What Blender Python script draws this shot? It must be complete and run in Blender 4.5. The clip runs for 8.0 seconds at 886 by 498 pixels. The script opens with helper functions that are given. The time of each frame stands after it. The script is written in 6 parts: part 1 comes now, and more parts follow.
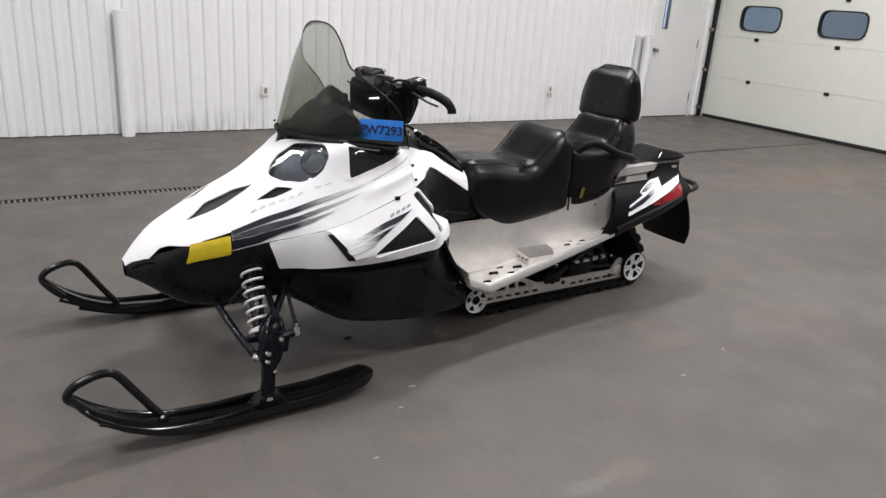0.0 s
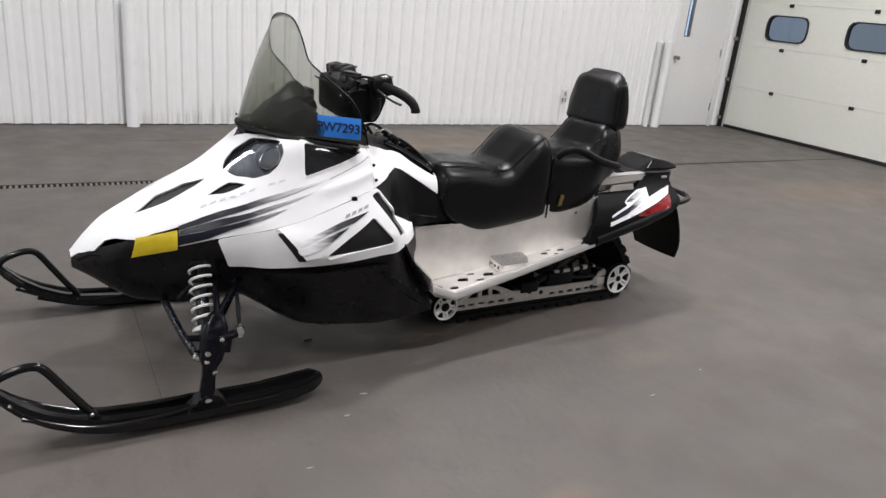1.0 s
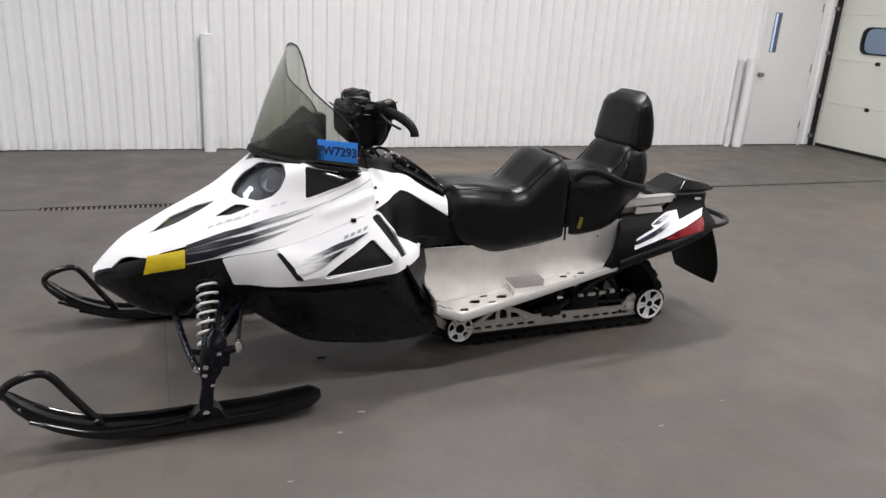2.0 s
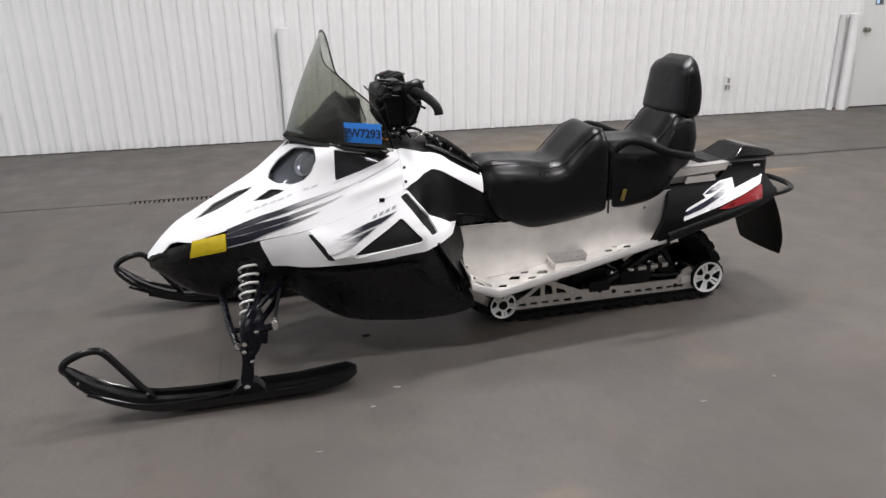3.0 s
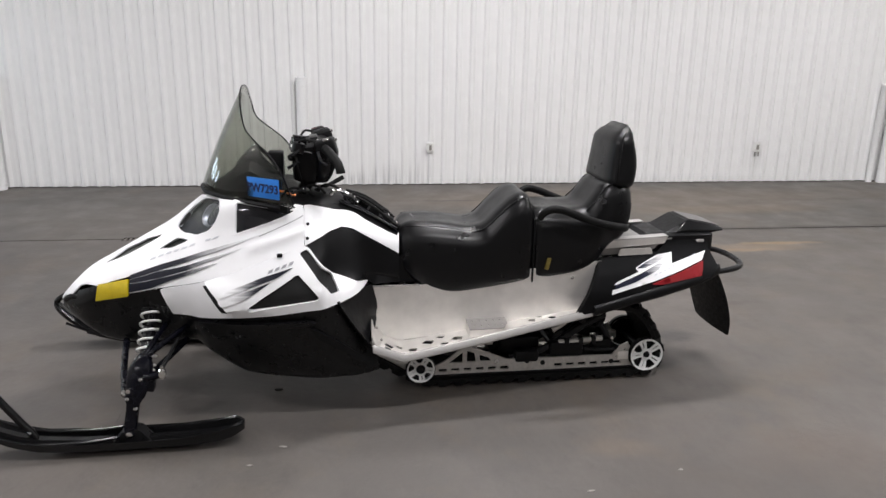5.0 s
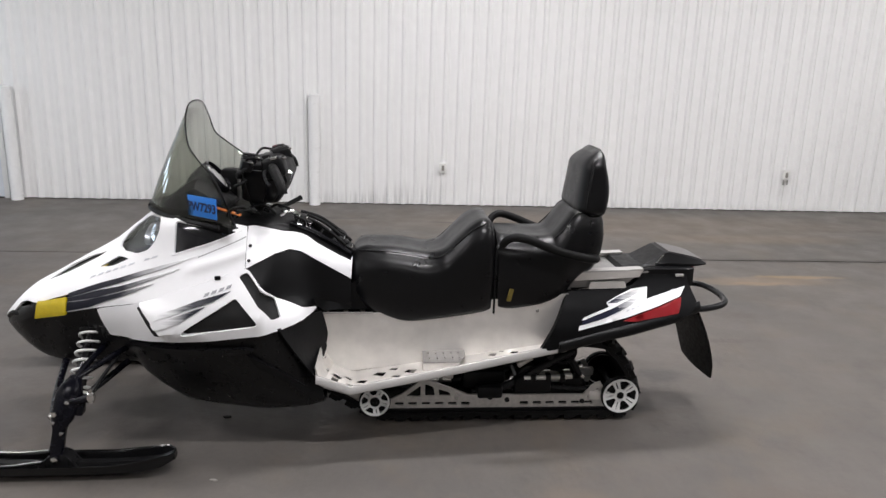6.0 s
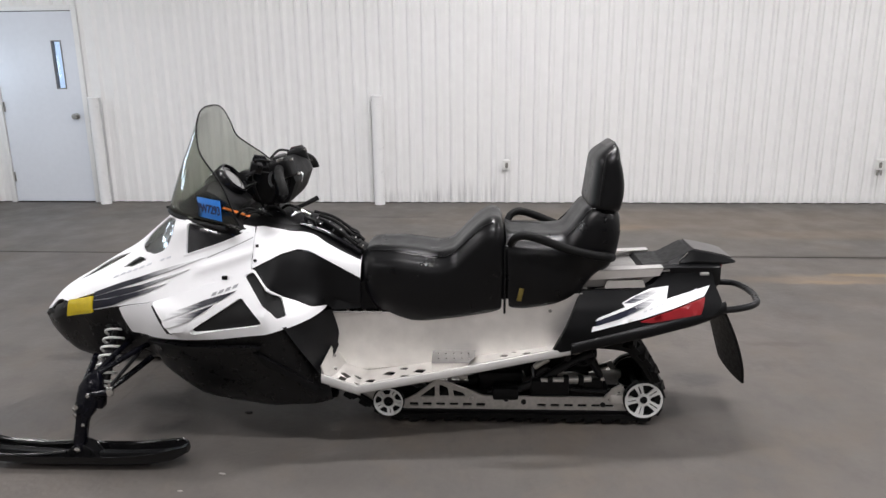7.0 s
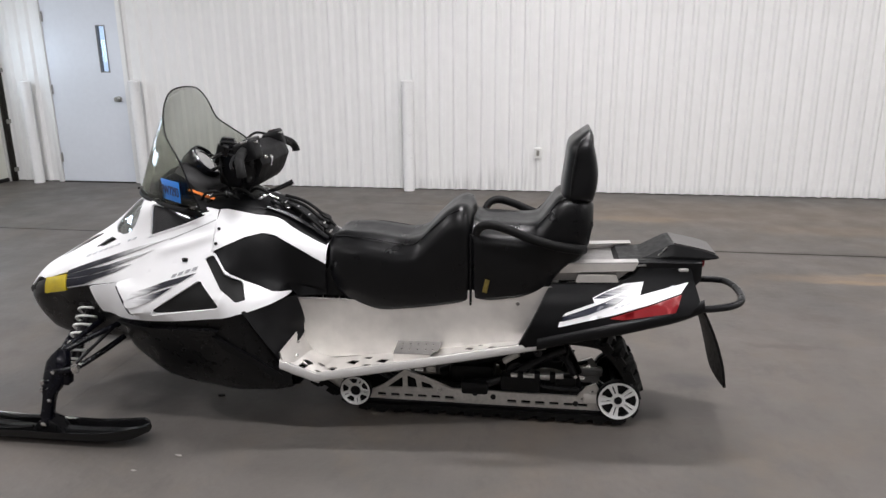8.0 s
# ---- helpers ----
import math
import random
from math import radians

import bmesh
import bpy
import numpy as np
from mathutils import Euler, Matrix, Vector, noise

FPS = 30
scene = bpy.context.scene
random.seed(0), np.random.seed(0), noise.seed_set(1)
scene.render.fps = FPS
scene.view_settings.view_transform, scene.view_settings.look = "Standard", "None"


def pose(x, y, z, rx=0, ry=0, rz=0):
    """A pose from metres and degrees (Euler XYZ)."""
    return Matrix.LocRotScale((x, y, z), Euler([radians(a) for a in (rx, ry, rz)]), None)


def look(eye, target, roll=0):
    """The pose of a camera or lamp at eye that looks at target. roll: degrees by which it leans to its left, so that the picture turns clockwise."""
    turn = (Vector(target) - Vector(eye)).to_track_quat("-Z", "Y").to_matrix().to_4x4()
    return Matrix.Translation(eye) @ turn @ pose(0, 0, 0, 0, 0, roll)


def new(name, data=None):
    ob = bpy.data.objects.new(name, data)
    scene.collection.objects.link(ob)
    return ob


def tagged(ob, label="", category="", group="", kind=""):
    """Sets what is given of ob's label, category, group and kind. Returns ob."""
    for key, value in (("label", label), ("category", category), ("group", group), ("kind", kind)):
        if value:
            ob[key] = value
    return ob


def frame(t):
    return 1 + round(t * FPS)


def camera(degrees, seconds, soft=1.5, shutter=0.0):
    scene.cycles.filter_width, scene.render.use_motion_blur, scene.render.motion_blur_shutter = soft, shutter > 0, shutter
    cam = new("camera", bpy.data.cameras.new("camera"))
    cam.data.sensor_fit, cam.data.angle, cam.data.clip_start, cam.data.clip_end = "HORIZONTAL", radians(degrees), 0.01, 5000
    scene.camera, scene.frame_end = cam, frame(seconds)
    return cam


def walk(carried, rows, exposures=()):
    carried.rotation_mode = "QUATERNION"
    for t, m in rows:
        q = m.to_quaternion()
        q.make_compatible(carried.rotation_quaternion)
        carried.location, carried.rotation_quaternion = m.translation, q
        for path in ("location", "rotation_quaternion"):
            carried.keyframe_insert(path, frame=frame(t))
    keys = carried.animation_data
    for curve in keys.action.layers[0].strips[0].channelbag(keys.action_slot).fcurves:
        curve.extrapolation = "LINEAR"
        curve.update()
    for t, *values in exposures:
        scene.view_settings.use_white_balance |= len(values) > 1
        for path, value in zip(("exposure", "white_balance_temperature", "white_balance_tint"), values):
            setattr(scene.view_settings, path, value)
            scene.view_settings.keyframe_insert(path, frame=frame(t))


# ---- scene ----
cam = camera(62.9, 8.0, soft=1.45)
PATH = [
    (0, (-1.951, -2.889, 1.525), (-0.93, -1.299, 0.868), 4.1),
    (0.5, (-1.837, -2.915, 1.517), (-0.821, -1.327, 0.851), 3.1),
    (1, (-1.658, -2.932, 1.522), (-0.701, -1.304, 0.864), 5.7),
    (1.2, (-1.591, -2.956, 1.54), (-0.684, -1.303, 0.871), 5.0),
    (2.3, (-1.209, -3.185, 1.562), (-0.592, -1.386, 0.944), 3.6),
    (2.5, (-1.156, -3.22, 1.557), (-0.617, -1.406, 0.913), 2.8),
    (3, (-1.011, -3.241, 1.55), (-0.58, -1.408, 0.877), -0.9),
    (3.5, (-0.836, -3.236, 1.575), (-0.45, -1.382, 0.93), 1.2),
    (4, (-0.702, -3.248, 1.583), (-0.334, -1.384, 0.959), -0.4),
    (4.5, (-0.525, -3.288, 1.591), (-0.19, -1.405, 1.006), 0.8),
    (4.7, (-0.443, -3.3, 1.594), (-0.142, -1.406, 1.025), 1.1),
    (5.8, (-0.002, -3.183, 1.578), (0.165, -1.256, 1.068), 1.4),
    (6, (0.074, -3.146, 1.585), (0.212, -1.215, 1.084), 1.8),
    (6.5, (0.224, -3.11, 1.583), (0.284, -1.172, 1.094), -0.6),
    (7, (0.453, -3.106, 1.582), (0.321, -1.176, 1.073), -0.6),
    (7.5, (0.652, -3.061, 1.554), (0.406, -1.15, 1.019), -1.1),
    (8, (0.848, -2.971, 1.556), (0.54, -1.07, 1.016), -0.5),
]
walk(cam, [(t, look(eye, target, roll)) for t, eye, target, roll in PATH])


# ---------------- light ----------------
world = bpy.data.worlds.new("world")
world.use_nodes = True
scene.world = world
sky = world.node_tree.nodes.new("ShaderNodeTexSky")
sky.sky_type, sky.sun_disc, sky.sun_elevation, sky.sun_rotation = "NISHITA", False, radians(35), radians(120)
world.node_tree.links.new(sky.outputs["Color"], world.node_tree.nodes["Background"].inputs["Color"])
world.node_tree.nodes["Background"].inputs["Strength"].default_value = 0.12

WALL_Y, EAST_X, WEST_X, SOUTH_Y, CEILING = 4.95, 7.75, -5.78, -12.0, 5.0
LAMPS = [(x, y, w * k) for y, w, west in ((2.6, 34, 0.0), (0.85, 131, 0.60), (-1.9, 102, 1.0), (-6.2, 50, 1.7)) for x, k in ((-3.9, west), (0.9, 1.06), (5.5, 0.84)) if k]   # x, y, watts
for lx, ly, watts in LAMPS:
    data = bpy.data.lights.new("ceiling_lamp", "AREA")
    data.shape, data.size, data.size_y, data.energy, data.color = "RECTANGLE", 1.2, 0.22, watts, (1.0, 0.975, 1.0)
    new("ceiling_lamp", data).matrix_world = pose(lx, ly, CEILING - 0.44)
for wy in (1.65, 2.90, 4.15):   # daylight in the windows of the west garage door
    data = bpy.data.lights.new("window_daylight", "AREA")
    data.shape, data.size, data.size_y, data.energy, data.color = "RECTANGLE", 0.32, 0.62, 7, (0.70, 0.84, 1.0)
    new("window_daylight", data).matrix_world = pose(WEST_X - 0.005, wy, 1.525, 0, -90, 0)


# ---------------- materials ----------------
def material(name, colour, rough=0.5, metal=0.0, scale=0.0, vary=0.0, bump=0.0, bump_scale=200.0, coat=0.0, rough_vary=0.0, spec=0.5):
    """A principled material with colour and gloss varied at two scales and a fine relief."""
    m = bpy.data.materials.new(name)
    m.use_nodes = True
    t, n = m.node_tree, m.node_tree.nodes
    p = n["Principled BSDF"]
    p.inputs["Base Color"].default_value = (*colour, 1)
    p.inputs["Roughness"].default_value, p.inputs["Metallic"].default_value = rough, metal
    p.inputs["Specular IOR Level"].default_value = spec
    p.inputs["Coat Weight"].default_value, p.inputs["Coat Roughness"].default_value = coat, 0.10
    at = n.new("ShaderNodeTexCoord").outputs["Object"]

    def noise_node(s, detail=4):
        k = n.new("ShaderNodeTexNoise")
        k.inputs["Scale"].default_value, k.inputs["Detail"].default_value = s, detail
        t.links.new(at, k.inputs["Vector"])
        return k.outputs["Fac"]

    if vary:
        add = n.new("ShaderNodeMath")
        add.operation = "ADD"
        t.links.new(noise_node(scale), add.inputs[0])
        t.links.new(noise_node(scale * 9, 6), add.inputs[1])
        ramp = n.new("ShaderNodeMapRange")
        ramp.inputs["From Min"].default_value, ramp.inputs["From Max"].default_value = 0.6, 1.4
        ramp.inputs["To Min"].default_value, ramp.inputs["To Max"].default_value = 1 - vary, 1 + vary
        t.links.new(add.outputs[0], ramp.inputs["Value"])
        mul = n.new("ShaderNodeVectorMath")
        mul.operation = "SCALE"
        mul.inputs[0].default_value = colour
        t.links.new(ramp.outputs[0], mul.inputs["Scale"])
        t.links.new(mul.outputs[0], p.inputs["Base Color"])
    if rough_vary:
        ramp = n.new("ShaderNodeMapRange")
        ramp.inputs["From Min"].default_value, ramp.inputs["From Max"].default_value = 0.3, 0.7
        ramp.inputs["To Min"].default_value, ramp.inputs["To Max"].default_value = max(rough - rough_vary, 0.02), rough + rough_vary
        t.links.new(noise_node(max(scale, 3) * 3, 5), ramp.inputs["Value"])
        t.links.new(ramp.outputs[0], p.inputs["Roughness"])
    if bump:
        b = n.new("ShaderNodeBump")
        b.inputs["Strength"].default_value, b.inputs["Distance"].default_value = bump, 0.002
        t.links.new(noise_node(bump_scale, 3), b.inputs["Height"])
        t.links.new(b.outputs[0], p.inputs["Normal"])
    return m


def tinted(name, tint, gloss=1.0, low=None):
    """A thin clear sheet: light passes with a tint (graded from low, at the foot, where given), and the surface mirrors by its angle."""
    m = bpy.data.materials.new(name)
    m.use_nodes = True
    t, n = m.node_tree, m.node_tree.nodes
    n.remove(n["Principled BSDF"])
    clear, mirror, mix = n.new("ShaderNodeBsdfTransparent"), n.new("ShaderNodeBsdfGlossy"), n.new("ShaderNodeMixShader")
    clear.inputs["Color"].default_value = (*tint, 1)
    mirror.inputs["Roughness"].default_value = 0.03
    if low:
        xyz, fade, blend = n.new("ShaderNodeSeparateXYZ"), n.new("ShaderNodeMapRange"), n.new("ShaderNodeMix")
        t.links.new(n.new("ShaderNodeTexCoord").outputs["Object"], xyz.inputs[0])
        fade.inputs["From Min"].default_value, fade.inputs["From Max"].default_value = 0.98, 1.32
        t.links.new(xyz.outputs["Z"], fade.inputs["Value"])
        blend.data_type = "RGBA"
        blend.inputs[6].default_value, blend.inputs[7].default_value = (*low, 1), (*tint, 1)
        t.links.new(fade.outputs[0], blend.inputs["Factor"])
        t.links.new(blend.outputs[2], clear.inputs["Color"])
    edge = n.new("ShaderNodeLayerWeight")
    edge.inputs["Blend"].default_value = 0.5
    fresnel = n.new("ShaderNodeMath")
    fresnel.operation = "POWER"
    fresnel.inputs[1].default_value = 4.0
    t.links.new(edge.outputs["Facing"], fresnel.inputs[0])
    scale = n.new("ShaderNodeMath")
    scale.operation = "MULTIPLY_ADD"
    scale.inputs[1].default_value, scale.inputs[2].default_value = 0.7 * gloss, 0.035 * gloss
    t.links.new(fresnel.outputs[0], scale.inputs[0])
    t.links.new(scale.outputs[0], mix.inputs[0])
    t.links.new(clear.outputs[0], mix.inputs[1])
    t.links.new(mirror.outputs[0], mix.inputs[2])
    t.links.new(mix.outputs[0], n["Material Output"].inputs["Surface"])
    return m


def glowing(name, colour, strength):
    m = bpy.data.materials.new(name)
    m.use_nodes = True
    p = m.node_tree.nodes["Principled BSDF"]
    p.inputs["Base Color"].default_value = (*colour, 1)
    p.inputs["Emission Color"].default_value = (*colour, 1)
    p.inputs["Emission Strength"].default_value = strength
    return m


def floor_material():
    """Worn grey painted concrete: broad patches, mottling, pale scuffs, brown stains and uneven gloss."""
    m = bpy.data.materials.new("floor_paint")
    m.use_nodes = True
    t, n = m.node_tree, m.node_tree.nodes
    p = n["Principled BSDF"]
    at = n.new("ShaderNodeTexCoord").outputs["Object"]

    def cloud(s, detail, rough=0.55, low=0.35, high=0.65, stretch=None):
        k = n.new("ShaderNodeTexNoise")
        k.inputs["Scale"].default_value, k.inputs["Detail"].default_value, k.inputs["Roughness"].default_value = s, detail, rough
        source = at
        if stretch:
            g = n.new("ShaderNodeMapping")
            g.inputs["Scale"].default_value = stretch
            t.links.new(at, g.inputs["Vector"])
            source = g.outputs[0]
        t.links.new(source, k.inputs["Vector"])
        r = n.new("ShaderNodeMapRange")
        r.inputs["From Min"].default_value, r.inputs["From Max"].default_value = low, high
        t.links.new(k.outputs["Fac"], r.inputs["Value"])
        return r.outputs[0]

    def blend(a, b, f, amount=1.0):
        x = n.new("ShaderNodeMix")
        x.data_type = "RGBA"
        s = n.new("ShaderNodeMath")
        s.operation = "MULTIPLY"
        s.inputs[1].default_value = amount
        t.links.new(f, s.inputs[0])
        t.links.new(s.outputs[0], x.inputs["Factor"])
        for socket, value in ((x.inputs[6], a), (x.inputs[7], b)):
            if isinstance(value, tuple):
                socket.default_value = (*value, 1)
            else:
                t.links.new(value, socket)
        return x.outputs[2]

    c = blend(FLOOR_A, FLOOR_B, cloud(0.45, 3))
    c = blend(c, FLOOR_C, cloud(2.2, 8, 0.65, 0.42, 0.75), 0.5)
    c = blend(c, FLOOR_D, cloud(1.1, 7, 0.7, 0.60, 0.78, (1, 2.4, 1)), 0.55)
    c = blend(c, FLOOR_E, cloud(9, 9, 0.7, 0.62, 0.80), 0.35)
    c = blend(c, FLOOR_F, cloud(1.7, 8, 0.68, 0.50, 0.68), 0.7)
    c = blend(c, FLOOR_G, cloud(2.9, 9, 0.72, 0.53, 0.70, (1.6, 1, 1)), 0.6)
    c = blend(c, (0.145, 0.132, 0.12), cloud(4.3, 9, 0.75, 0.60, 0.76, (1, 1.9, 1)), 0.4)
    c = blend(c, (0.34, 0.33, 0.31), cloud(34, 5, 0.6, 0.74, 0.80), 0.35)
    wob = n.new("ShaderNodeTexNoise")
    wob.inputs["Scale"].default_value, wob.inputs["Detail"].default_value = 5.0, 6
    t.links.new(at, wob.inputs["Vector"])
    warp = n.new("ShaderNodeVectorMath")
    warp.operation = "MULTIPLY_ADD"
    warp.inputs[1].default_value = (0.16, 0.16, 0)
    t.links.new(wob.outputs["Color"], warp.inputs[0])
    t.links.new(at, warp.inputs[2])
    for bx, by, sx, sy, colour, amount in FLOOR_MARKS:
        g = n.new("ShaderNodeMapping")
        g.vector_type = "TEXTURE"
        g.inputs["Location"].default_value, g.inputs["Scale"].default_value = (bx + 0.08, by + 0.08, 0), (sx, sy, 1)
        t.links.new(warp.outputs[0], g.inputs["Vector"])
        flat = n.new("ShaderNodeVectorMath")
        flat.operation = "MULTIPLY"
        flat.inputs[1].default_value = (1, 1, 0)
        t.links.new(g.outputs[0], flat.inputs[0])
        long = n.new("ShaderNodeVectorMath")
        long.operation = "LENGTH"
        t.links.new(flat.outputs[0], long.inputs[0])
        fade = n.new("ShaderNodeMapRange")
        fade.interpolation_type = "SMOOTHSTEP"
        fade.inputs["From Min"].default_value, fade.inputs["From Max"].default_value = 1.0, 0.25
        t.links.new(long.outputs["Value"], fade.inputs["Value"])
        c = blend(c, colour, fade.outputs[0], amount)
    t.links.new(c, p.inputs["Base Color"])
    r = n.new("ShaderNodeMapRange")
    r.inputs["To Min"].default_value, r.inputs["To Max"].default_value = 0.46, 0.62
    t.links.new(cloud(3.1, 7, 0.6), r.inputs["Value"])
    t.links.new(r.outputs[0], p.inputs["Roughness"])
    b = n.new("ShaderNodeBump")
    b.inputs["Strength"].default_value, b.inputs["Distance"].default_value = 0.22, 0.003
    t.links.new(cloud(26, 8), b.inputs["Height"])
    t.links.new(b.outputs[0], p.inputs["Normal"])
    return m


FLOOR_A, FLOOR_B, FLOOR_C, FLOOR_D, FLOOR_E = (0.113, 0.100, 0.089), (0.088, 0.081, 0.074), (0.131, 0.116, 0.103), (0.094, 0.076, 0.059), (0.062, 0.057, 0.053)
FLOOR_F, FLOOR_G = (0.119, 0.098, 0.077), (0.066, 0.060, 0.054)
# worn marks, stains and broad darker patches on the floor: place, size, colour, strength
FLOOR_MARKS = ((-0.47, 4.18, 0.62, 0.05, (0.035, 0.032, 0.03), 0.8), (3.5, 3.5, 1.6, 0.30, (0.22, 0.16, 0.10), 0.35), (2.9, 2.1, 0.9, 0.16, (0.24, 0.17, 0.10), 0.4), (4.9, 3.9, 1.4, 0.10, (0.04, 0.036, 0.033), 0.4), (1.6, 3.9, 1.2, 0.35, (0.15, 0.115, 0.085), 0.5), (5.6, 1.4, 1.8, 0.5, (0.16, 0.12, 0.09), 0.5), (-3.4, 3.7, 1.6, 0.5, (0.13, 0.125, 0.12), 0.5), (1.6, -0.9, 0.5, 0.3, (0.13, 0.10, 0.08), 0.4), (2.2, -1.5, 0.7, 0.15, (0.17, 0.15, 0.13), 0.4), (2.6, 4.1, 4.2, 0.75, (0.165, 0.130, 0.098), 0.55), (0.75, 4.05, 0.5, 0.03, (0.04, 0.036, 0.033), 0.7), (1.5, 0.35, 0.22, 0.10, (0.05, 0.047, 0.045), 0.6), (4.4, 2.71, 3.6, 0.10, (0.040, 0.034, 0.029), 0.8), (3.3, 2.22, 0.55, 0.06, (0.27, 0.19, 0.10), 0.7), (1.55, 3.75, 0.7, 0.16, (0.21, 0.155, 0.095), 0.6), (2.15, 2.25, 0.30, 0.16, (0.075, 0.065, 0.056), 0.55), (2.5, 1.75, 0.8, 0.22, (0.085, 0.076, 0.066), 0.45), (-4.0, 2.71, 2.2, 0.04, (0.06, 0.052, 0.046), 0.5), (-3.2, 3.6, 1.8, 0.6, (0.135, 0.12, 0.105), 0.5),
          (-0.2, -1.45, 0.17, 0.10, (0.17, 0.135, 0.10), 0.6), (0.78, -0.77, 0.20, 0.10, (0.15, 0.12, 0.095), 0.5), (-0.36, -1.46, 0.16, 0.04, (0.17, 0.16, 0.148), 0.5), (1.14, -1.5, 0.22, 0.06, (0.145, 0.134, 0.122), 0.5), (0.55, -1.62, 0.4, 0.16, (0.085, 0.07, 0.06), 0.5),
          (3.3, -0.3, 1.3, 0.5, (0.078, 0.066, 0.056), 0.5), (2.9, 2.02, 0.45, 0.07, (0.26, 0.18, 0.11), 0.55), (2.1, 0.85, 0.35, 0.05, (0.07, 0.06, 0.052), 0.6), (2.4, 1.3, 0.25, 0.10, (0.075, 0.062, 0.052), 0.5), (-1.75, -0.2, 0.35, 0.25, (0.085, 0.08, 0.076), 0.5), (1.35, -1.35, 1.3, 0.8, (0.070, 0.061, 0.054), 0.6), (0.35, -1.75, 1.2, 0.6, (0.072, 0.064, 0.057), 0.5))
FLOOR = floor_material()
WALL = material("wall_steel", (0.84, 0.84, 0.835), 0.42, scale=0.9, vary=0.03, bump=0.04, bump_scale=60, rough_vary=0.08)
def smear(m, spots):
    """Adds grimy streaks of a given place and size (x, z, half width, half height, strength) to a wall's paint."""
    t, n = m.node_tree, m.node_tree.nodes
    p = n["Principled BSDF"]
    at = n.new("ShaderNodeTexCoord").outputs["Object"]
    streak, g = n.new("ShaderNodeTexNoise"), n.new("ShaderNodeMapping")
    g.inputs["Scale"].default_value = (24, 1, 1.2)
    streak.inputs["Scale"].default_value, streak.inputs["Detail"].default_value = 1.0, 6
    t.links.new(at, g.inputs["Vector"])
    t.links.new(g.outputs[0], streak.inputs["Vector"])
    sharp = n.new("ShaderNodeMapRange")
    sharp.inputs["From Min"].default_value, sharp.inputs["From Max"].default_value = 0.42, 0.68
    t.links.new(streak.outputs["Fac"], sharp.inputs["Value"])
    colour = p.inputs["Base Color"].links[0].from_socket
    for x, z, w, h, strength in spots:
        k = n.new("ShaderNodeMapping")
        k.vector_type = "TEXTURE"
        k.inputs["Location"].default_value, k.inputs["Scale"].default_value = (x, 0, z), (w, 100, h)
        t.links.new(at, k.inputs["Vector"])
        far = n.new("ShaderNodeVectorMath")
        far.operation = "LENGTH"
        t.links.new(k.outputs[0], far.inputs[0])
        fade = n.new("ShaderNodeMapRange")
        fade.interpolation_type = "SMOOTHSTEP"
        fade.inputs["From Min"].default_value, fade.inputs["From Max"].default_value, fade.inputs["To Max"].default_value = 1.0, 0.2, strength
        t.links.new(far.outputs["Value"], fade.inputs["Value"])
        both = n.new("ShaderNodeMath")
        both.operation = "MULTIPLY"
        t.links.new(fade.outputs[0], both.inputs[0])
        t.links.new(sharp.outputs[0], both.inputs[1])
        mix = n.new("ShaderNodeMix")
        mix.data_type = "RGBA"
        mix.inputs[7].default_value = (0.20, 0.19, 0.19, 1)
        t.links.new(both.outputs[0], mix.inputs["Factor"])
        t.links.new(colour, mix.inputs[6])
        colour = mix.outputs[2]
    t.links.new(colour, p.inputs["Base Color"])


smear(WALL, ((0.15, 0.02, 0.75, 0.30, 0.40), (0.62, 0.3, 0.25, 0.3, 0.12), (4.63, 0.3, 0.25, 0.3, 0.15), (-0.4, 0.03, 0.9, 0.15, 0.35), (3.0, 0.02, 3.0, 0.10, 0.25), (-2.5, 0.02, 1.6, 0.10, 0.25)))
PLAIN_WALL = material("plain_wall", (0.52, 0.52, 0.51), 0.6, scale=1.2, vary=0.04, bump=0.1, bump_scale=80)
CEILING_PAINT = material("ceiling_paint", (0.34, 0.34, 0.34), 0.7, scale=0.8, vary=0.03, bump=0.1, bump_scale=40)
DOOR_PAINT = material("door_paint", (0.70, 0.73, 0.79), 0.35, scale=2, vary=0.03, bump=0.03, bump_scale=90, rough_vary=0.06)
DOOR_WHITE = material("door_white_paint", (0.76, 0.76, 0.75), 0.35, scale=2, vary=0.03, bump=0.03, bump_scale=90, rough_vary=0.06)
TRIM_PAINT = material("trim_paint", (0.80, 0.80, 0.80), 0.4, scale=3, vary=0.03, bump=0.05, bump_scale=120)
GARAGE_PAINT = material("garage_door_paint", (0.74, 0.75, 0.68), 0.4, scale=1.5, vary=0.04, bump=0.05, bump_scale=150, rough_vary=0.06)
BOLLARD_PAINT = material("bollard_paint", (0.82, 0.82, 0.82), 0.35, scale=5, vary=0.04, bump=0.1, bump_scale=70, rough_vary=0.1)
DARK_METAL = material("dark_metal", (0.03, 0.028, 0.025), 0.55, 0.6, scale=12, vary=0.3, bump=0.2, bump_scale=120)
FRAME_GREY = material("grey_window_frame", (0.20, 0.20, 0.21), 0.5, 0.2, scale=12, vary=0.1, bump=0.1, bump_scale=120)
SEAL = material("rubber_seal", (0.012, 0.012, 0.012), 0.7, scale=10, vary=0.2, bump=0.2, bump_scale=200)
HINGE = material("hinge_steel", (0.35, 0.34, 0.32), 0.35, 1.0, scale=20, vary=0.15)
OUTLET_WHITE = material("outlet_plastic", (0.80, 0.80, 0.78), 0.35, scale=10, vary=0.02)
OUTLET_DARK = material("outlet_socket", (0.24, 0.23, 0.21), 0.5, scale=30, vary=0.2)
